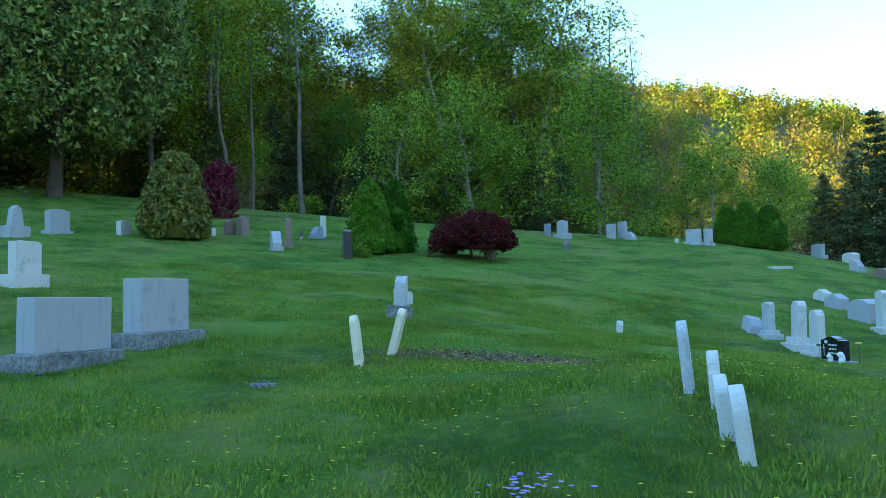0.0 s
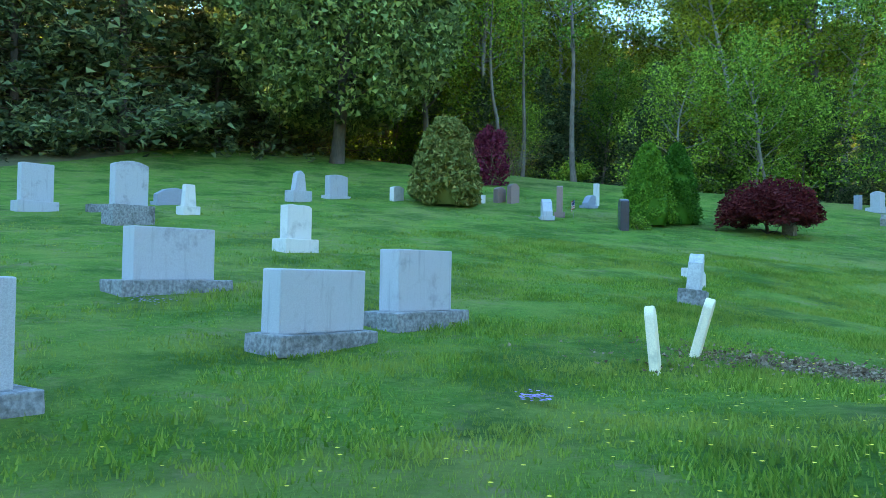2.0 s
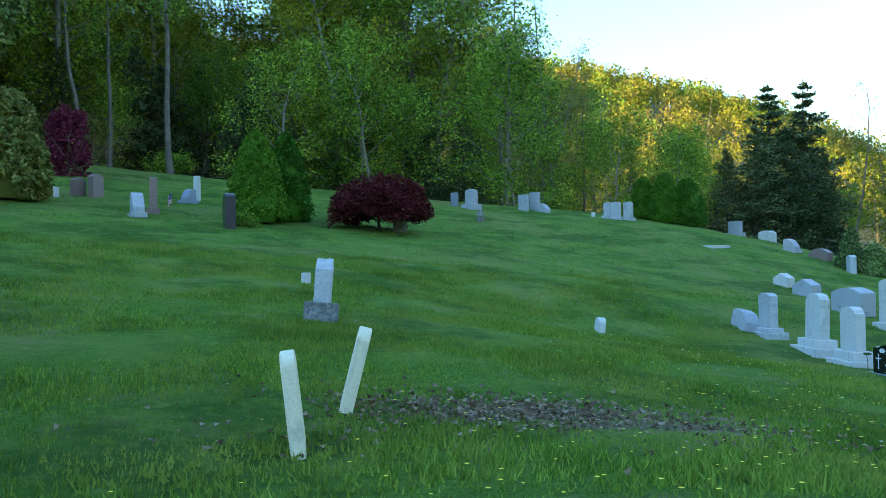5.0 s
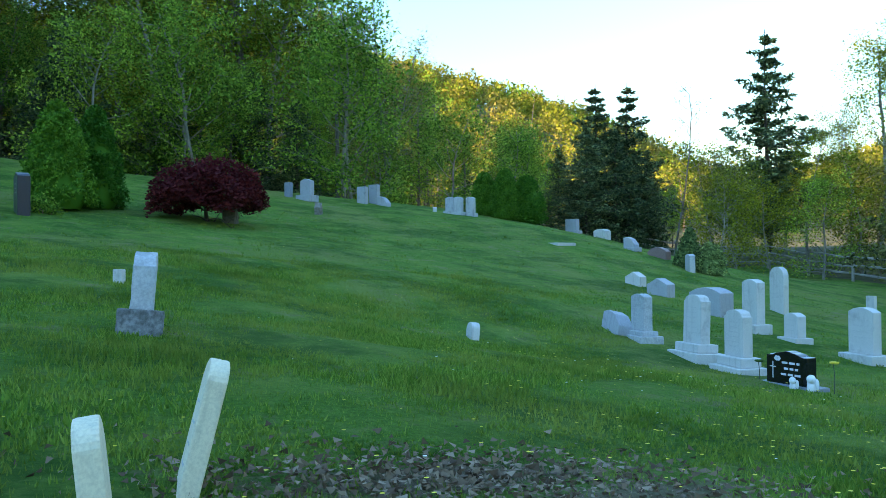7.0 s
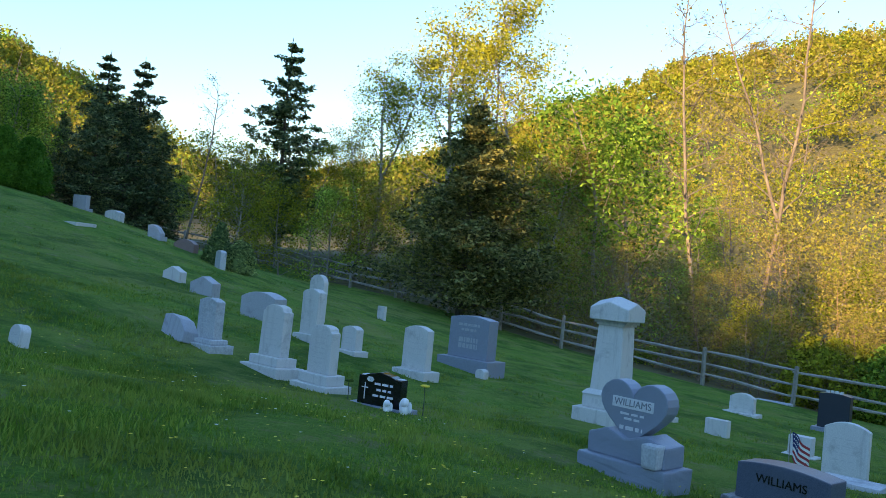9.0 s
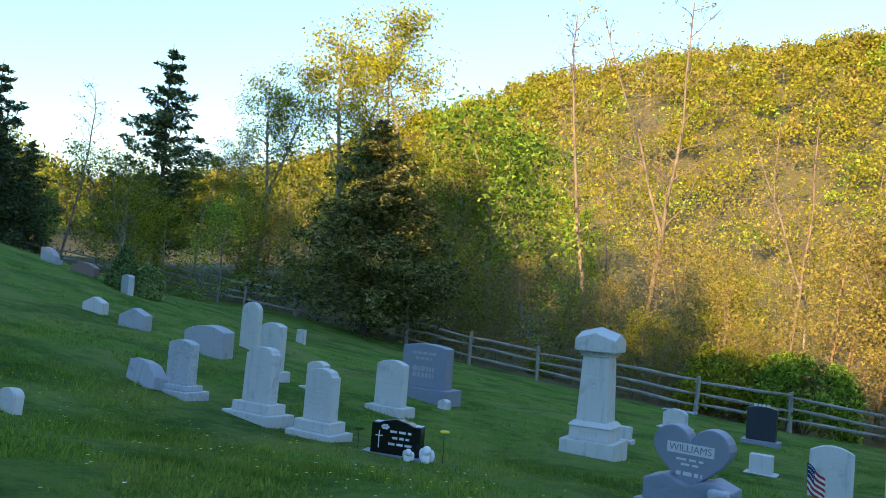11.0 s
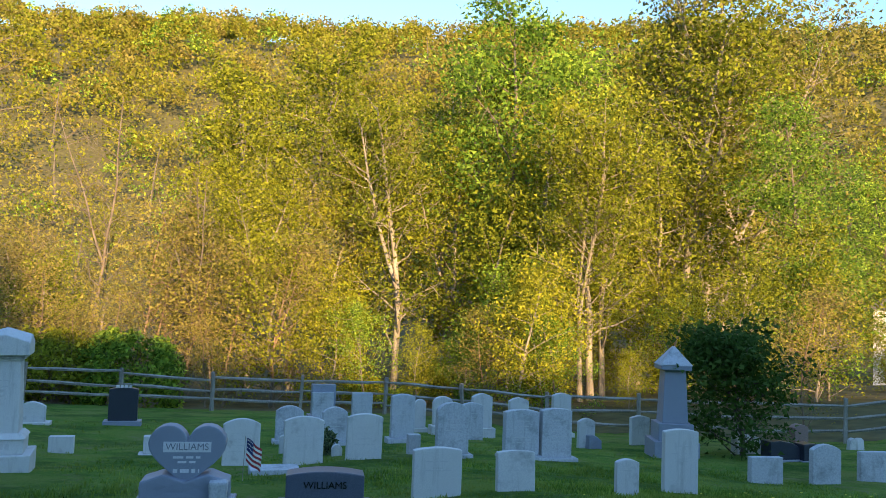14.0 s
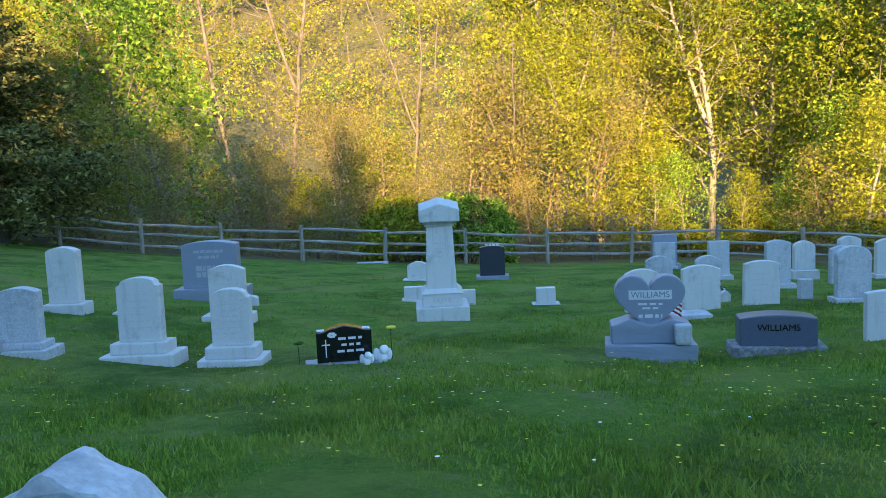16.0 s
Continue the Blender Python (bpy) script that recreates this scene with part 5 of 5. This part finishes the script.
for x, y, key, s in ((27.6, 38.1, "young0", 0.70), (30.1, 36.9, "young0", 0.61), (30.9, 34.6, "young1", 0.69), (33.5, 34.5, "young0", 0.83), (34.4, 25.8, "brush0", 0.75), (35.0, 24.5, "young0", 0.77), (32.4, 31.0, "young0", 0.73), (31.0, 40.3, "gold1", 0.46), (35.5, 24.1, "brush0", 0.83), (36.8, 26.4, "young1", 0.81), (34.3, 21.5, "brush1", 0.73), (34.7, 14.7, "young0", 0.50), (35.4, 4.2, "brush0", 1.05), (34.9, 2.1, "young0", 1.02), (33.5, 2.3, "brush1", 1.12), (32.0, 0.4, "young0", 0.66), (29.7, -2.7, "young0", 0.46), (31.4, -1.2, "young1", 0.62), (28.9, -4.4, "young1", 0.42), (24.3, -9.7, "young0", 0.31), (27.8, -8.3, "young0", 0.74), (29.7, -7.1, "young1", 0.91), (24.8, -12.2, "young0", 0.69)):
    tree(key, x, y, s, x * 70, "leafy undergrowth along the fence")
for x, y, key, s in ((-5.1, 58.2, "spring0", 1.00), (9.5, 59.5, "spring1", 0.96), (13.4, 56.6, "gold0", 0.92), (17.2, 57.6, "gold1", 0.85), (5.8, 60.0, "gold0", 1.12)):
    tree(key, x, y, s, x * 70, "sunlit trees at the back of the northern wood")
# dark evergreens to the north-west
for k, (x, y) in enumerate(((-29.0, 25.5), (-26.5, 29.5), (-24.0, 33.0), (-32.0, 30.0), (-28.5, 34.0), (-22.0, 37.5), (-33.0, 22.0), (-36.0, 27.0), (-25.5, 38.5), (-20.0, 41.0))):
    tree(f"hemlock{k % 2}", x, y, 0.95 + 0.13 * ((k * 7) % 5) / 2, k * 67, "dark evergreens to the west")

# the wood to the north
rng = np.random.default_rng(11)
for k in range(62):
    x, y = rng.uniform(-40, 36), 41.5 + 34 * rng.uniform(0, 1) ** 1.3
    if x > 18:
        y += 7
    key = rng.choice(["green0", "green1", "green2", "hemlock0", "hemlock1", "spring0", "spring2", "bare0", "gold0", "snag1"], p=[0.17, 0.16, 0.14, 0.10, 0.09, 0.08, 0.06, 0.08, 0.06, 0.06])
    d, bearing = math.hypot(x + 1, y - 3), math.degrees(math.atan2(x + 1, y - 3))
    most = (math.tan(radians(np.interp(bearing, [-30, -12, -9, 2, 11, 15, 20.6, 26, 34, 45], [38, 36, 21, 19.5, 18, 15, 12, 8.5, 7.5, 7]))) * d - ground_z(x, y) + 2) / 16.5 * (0.74 if y < 52 and bearing > -12 else 1.0)
    tree(key, x, y, min(rng.uniform(0.85, 1.3), most * rng.uniform(0.8, 1.0)), rng.uniform(0, 360), "the northern wood", sink=0.2)
for k in range(26):
    x, y = rng.uniform(-24, 9), rng.uniform(46, 64)
    tree(rng.choice(["green0", "spring0", "green2", "spring2", "gold0"]), x, y, rng.uniform(1.0, 1.4) if x < -12 else rng.uniform(0.95, 1.12), rng.uniform(0, 360), "the northern wood", sink=0.2)
for k in range(54):
    x, y = rng.uniform(-24, 26), rng.uniform(41, 52)
    tree(rng.choice(["scrub1", "young1", "thicket0", "young1"]), x, y + max(0, x - 16) * 0.35, rng.uniform(0.6, 1.2), rng.uniform(0, 360), "undergrowth of the northern wood")

# small evergreens added as a dark backdrop, standing in for the wood's inner shade
for k in range(16):
    tree(f"hemlock{k % 2}", -24 + 2.0 * k + rng.uniform(-0.8, 0.8), rng.uniform(45, 54), rng.uniform(0.4, 0.62), k * 71, "dark evergreens inside the northern wood")

# the wood to the east and south-east
for k in range(56):
    az, r = radians(rng.uniform(-78, 40)), rng.uniform(54, 92)
    x, y = r * math.cos(az), 10 + r * math.sin(az)
    if az < -0.35:
        key = rng.choice(["spring0", "spring1", "spring2", "green0", "green2", "gold0"], p=[0.24, 0.24, 0.2, 0.12, 0.1, 0.1])
        s = rng.uniform(0.8, 1.25)
    else:
        key = rng.choice(["spring0", "spring1", "gold0", "gold1", "bare0", "green1", "bare1"], p=[0.17, 0.17, 0.2, 0.16, 0.1, 0.12, 0.08])
        s = rng.uniform(0.55, 0.9)
    if az > 0.3 and r < 60:
        s *= 0.8
    tree(key, x, y, s, rng.uniform(0, 360), "the eastern wood", sink=0.2)
for k in range(125):
    y = rng.uniform(-40, 40)
    line = sorted(FENCE, key=lambda q: q[1])
    x = np.interp(y, [q[1] for q in line], [q[0] for q in line]) + 2.4 + 26 * rng.uniform(0, 1) ** 1.4
    south = y < 4
    key = rng.choice(["thicket0", "thicket1", "scrub0", "scrub1", "young0", "young1", "brush0", "brush1"], p=[0.08, 0.06, 0.12, 0.12, 0.34, 0.16, 0.06, 0.06] if south else [0.16, 0.14, 0.1, 0.06, 0.12, 0.06, 0.19, 0.17])
    tree(key, x, y, rng.uniform(0.4, 0.85), rng.uniform(0, 360), "undergrowth beyond the fence")


# ---- far woods on the valley sides, past counting ----
def far_woods():
    rng = np.random.default_rng(17)
    for name, mat, share, lab in (("far_woods", FAR_SPRING, 0.54, "distant yellow-green spring woods on the hillside"), ("far_budding_woods", FAR_GOLD, 0.38, "distant golden brown budding woods on the hillside"), ("far_green_woods", LEAF_GREEN, 0.08, "distant green woods on the hillside")):
        n = int(5000 * share)
        r, az = 84 + 285 * rng.uniform(0, 1, n) ** 0.75, np.radians(rng.uniform(-100, 128, n))
        x, y = r * np.cos(az), 10 + r * np.sin(az)
        z = land(x, y)
        tall = rng.uniform(7, 14, n)
        wide = rng.uniform(3.0, 5.6, n)
        per = 150
        d = rng.normal(size=(n, per, 3))
        d[..., 2] = np.abs(d[..., 2]) * 0.9 - 0.25
        d /= np.linalg.norm(d, axis=2)[..., None]
        c = np.stack([x, y, z + tall * 0.45], -1)[:, None] + d * np.stack([wide, wide, tall * 0.5], -1)[:, None] * rng.uniform(0.55, 1.05, (n, per, 1))
        v, f = blades(rng, c.reshape(-1, 3), np.repeat(np.clip(r / 260, 0.36, 1.3) * 0.72, per), 0.2, 0.75)
        tagged(new(name, raw_mesh(name, v, f, mat)), lab, "woods", kind="stuff")
    n = 90
    r, az = 82 + 250 * rng.uniform(0, 1, n), np.radians(rng.uniform(-80, 60, n))
    x, y = r * np.cos(az), 10 + r * np.sin(az)
    pieces = [tube(wander(rng, (a, b, c - 0.5), (0, 0, 1), rng.uniform(9, 14), 3, 0.05), [0.22, 0.18, 0.12, 0.04], 4) for a, b, c in zip(x, y, land(x, y))]
    tagged(new("far_trunks", raw_mesh("far_trunks", *join(pieces), BARK)), "grey trunks of the distant woods", "woods", kind="stuff")
    # unseen crowns behind the walk, added to roughen the shading ridge's shadow edge
    n = 900
    x, y = rng.uniform(-95, -66, n), rng.uniform(-90, 45, n)
    d = rng.normal(size=(n, 30, 3))
    d /= np.linalg.norm(d, axis=2)[..., None]
    c = np.stack([x, y, land(x, y) + 2.0], -1)[:, None] + d * 2.4
    v, f = blades(rng, c.reshape(-1, 3), 2.0, 0.2, 0.7)
    tagged(new("ridge_woods", raw_mesh("ridge_woods", v, f, LEAF_GREEN)), "unseen green crowns added along the western shading ridge", "woods", kind="stuff")


far_woods()


# ---- a white house behind the south-eastern trees ----
def house(x, y, rz):
    z = ground_z(x, y)
    h = thing("house", x, y, z, rz, (0, 0), "white clapboard house half hidden behind trees", "house")
    part("wall", block(9, 7, 5.6, -0.3, 0.03), HOUSE_PAINT, h)
    part("roof", prism([(-4.0, 0), (4.0, 0), (0, 2.6)], 9.6, 5.3, 0, 0.02), ROOFING, h).rotation_euler.z = radians(90)
    for wx in (-2.8, 0, 2.8):
        for wz in (1.0, 3.6):
            win = part("window", block(1.0, 0.08, 1.4, 0, 0.01), HOUSE_PAINT, h)
            win.location = (wx, -3.52, wz)
            part("pane", block(0.84, 0.06, 1.2, 0.1, 0.005), PANE, win).location = (0, -0.02, 0)


house(35.5, -47.0, -60)


# ---- grass, flowers and small things ----
def grass_tufts():
    rng = np.random.default_rng(3)
    n = 120000
    t = rng.uniform(0, 1, n)
    x = np.where(t < 0.8, rng.normal(1.0, 4.2, n), rng.uniform(-14, 20, n))
    y = np.where(t < 0.8, rng.uniform(1.0, 22, n), rng.uniform(2, 34, n))
    patch = np.array([noise.noise(Vector((a * 0.6, b * 0.6, 0))) + 0.5 * noise.noise(Vector((a * 2, b * 2, 3))) for a, b in zip(x, y)])
    bare = np.min([((x - cx) / rx) ** 2 + ((y - cy) / ry) ** 2 for cx, cy, rx, ry in SOIL], 0)
    keep = inside_fence(x, y) & ((bare > 1.1) | (rng.uniform(0, 1, n) < 0.25))
    x, y, patch = x[keep], y[keep], patch[keep]
    n = len(x)
    h = np.clip(0.042 + 0.05 * patch + rng.normal(size=n) * 0.012, 0.02, 0.12)
    z = land(x, y)
    base = np.stack([x, y, z - 0.01], 1)
    a = rng.uniform(0, 2 * np.pi, n)
    side = np.stack([np.cos(a), np.sin(a), 0 * a], 1) * (0.006 + 0.004 * rng.uniform(0, 1, n))[:, None]
    vs = []
    for _ in range(3):
        lean = rng.normal(size=(n, 3)) * 0.35
        lean[:, 2] = 1
        off = rng.normal(size=(n, 3)) * 0.025
        off[:, 2] = 0
        vs.append(np.stack([base + off - side, base + off + side, base + off + lean * h[:, None]], 1))
    v = np.concatenate(vs).reshape(-1, 3)
    tagged(new("grass", raw_mesh("grass", v, np.arange(len(v)).reshape(-1, 3), GRASS)), "short green grass blades with longer tufts", "grass", kind="stuff")


def blossoms(name, mat, spots, label, seed, size=0.013, high=0.07):
    rng = np.random.default_rng(seed)
    pts = []
    for cx, cy, r, n in spots:
        q = rng.normal(size=(n, 2)) * r + (cx, cy)
        pts.append(q)
    q = np.concatenate(pts)
    q = q[inside_fence(q[:, 0], q[:, 1])]
    z = land(q[:, 0], q[:, 1]) + high * rng.uniform(0.6, 1.4, len(q))
    c = np.stack([q[:, 0], q[:, 1], z], 1)
    ang = np.arange(6) * np.pi / 3
    ring = np.stack([np.cos(ang), np.sin(ang), 0.25 * np.ones(6)], 1)
    s = size * rng.uniform(0.7, 1.3, len(q))
    v = np.concatenate([c[:, None] + ring[None] * s[:, None, None], c[:, None]], 1)
    k = np.arange(6)
    tri = np.stack([k, (k + 1) % 6, np.full(6, 6)], 1)
    f = (tri[None] + 7 * np.arange(len(q))[:, None, None]).reshape(-1, 3)
    tagged(new(name, raw_mesh(name, v.reshape(-1, 3), f, mat)), label, "flowers", kind="stuff")


def dead_leaves():
    rng = np.random.default_rng(41)
    q = np.concatenate([rng.normal(size=(n, 2)) * (sx, sy) + (cx, cy) for cx, cy, sx, sy, n in ((0.4, 10.3, 0.65, 0.24, 1500), (1.25, 9.8, 0.5, 0.22, 900), (2.0, 9.5, 0.9, 0.4, 200), (-0.6, 10.2, 0.8, 0.5, 300))])
    c = np.stack([q[:, 0], q[:, 1], land(q[:, 0], q[:, 1]) + rng.uniform(0.008, 0.035, len(q))], 1)
    v, f = blades(rng, c, 0.035, 0.85, 0.6)
    tagged(new("dead_leaves", raw_mesh("dead_leaves", v, f, DEAD_LEAF)), "brown dead leaves on worn soil", "leaf litter", kind="stuff")


dead_leaves()
grass_tufts()
blossoms("dandelions", YELLOW_PETAL, [(0.8, 5.0, 1.6, 170), (-2.5, 4.6, 1.4, 50), (3.2, 10.4, 0.5, 24), (0.8, 6.2, 1.3, 130), (1.6, 10.0, 1.2, 90), (0.6, 8.0, 1.2, 90), (4.5, 13.0, 1.6, 45), (3.0, 18.5, 1.5, 150), (5.2, 20.5, 1.8, 130), (4.6, 16.5, 1.2, 80), (-5.5, 3.6, 1.2, 40), (-9.5, 13.0, 2.0, 50), (0.0, 26.0, 2.2, 60), (3.0, 12.5, 1.0, 40), (4.2, 10.6, 1.0, 40), (9.0, 24.0, 3.0, 80), (-2.0, 5.0, 1.0, 30), (2.5, 4.5, 1.2, 30)], "scattered yellow dandelions in the grass", 31, 0.011, 0.08)
blossoms("clover_blossoms", WHITE_PETAL, [(3.5, 12.0, 1.5, 14), (1.0, 14.5, 1.6, 12), (-4.5, 15.5, 1.6, 20), (5.0, 14.0, 1.2, 10)], "small pale flowers in the grass", 32, 0.012, 0.06)
blossoms("violets", VIOLET_PETAL, [(-1.85, 7.5, 0.06, 45), (-0.1, 4.2, 0.1, 40), (-6.35, 9.75, 0.12, 40)], "clump of pale violet flowers in the grass", 33, 0.016, 0.06)


def flag(x, y, h, lean, label, drop=0.0):
    """A small stick flag: staff and a hanging striped cloth."""
    ob = thing("small_flag", x, y, ground_z(x, y), -110, lean, label, "flag")
    v, f = tube([(0, 0, -0.05), (0, 0, h * 0.5), (0, 0, h)], [0.005, 0.005, 0.004], 6)
    s = new("staff", raw_mesh("staff", v, f, WOOD))
    s.parent = ob
    w, top, tall = 0.26, h - 0.02, 0.30
    n = 9

    def wave(a, b):
        return (0.02 + a * w * 0.75, 0.03 * math.sin(a * 7 + b * 2), top - b * tall - a * 0.14)

    for k in range(n):
        bm = bmesh.new()
        b0, b1 = k / n, (k + 1) / n
        cols = np.linspace(0.0 if k >= 5 else 0.45, 1, 7)
        rows = [[bm.verts.new(wave(a, b)) for a in cols] for b in (b0, b1)]
        for i in range(6):
            bm.faces.new((rows[0][i], rows[0][i + 1], rows[1][i + 1], rows[1][i]))
        part("stripe", bm, FLAG_RED if k % 2 == 0 else FLAG_WHITE, ob)
    bm = bmesh.new()
    grid = [[bm.verts.new(wave(a, b)) for a in np.linspace(0, 0.45, 5)] for b in np.linspace(0, 5 / n, 5)]
    for i in range(4):
        for j in range(4):
            bm.faces.new((grid[i][j], grid[i][j + 1], grid[i + 1][j + 1], grid[i + 1][j]))
    part("blue_field", bm, FLAG_BLUE, ob)
    bm = bmesh.new()
    for i in range(3):
        for j in range(4):
            q = wave(0.07 + 0.1 * j, (0.08 + 0.16 * i))
            bmesh.ops.create_cube(bm, size=0.012, matrix=Matrix.Translation((q[0], q[1] - 0.003, q[2])) @ Matrix.Diagonal((1, 0.4, 1, 1)))
    part("stars", bm, FLAG_WHITE, ob)
    return ob


flag(8.34, 9.67, 0.56, (0, -6), "small striped flag on a stick before a white headstone")
flag(-3.81, 27.76, 0.62, (0, 4), "small striped flag beside the red granite stone")
grave_flower(6.72, 14.52, 0.26, LEAF_DEEP, "dark artificial flowers beside the black headstone")
grave_flower(6.85, 13.5, 0.36, YELLOW_PETAL, "yellow flower on a stem by the black headstone")
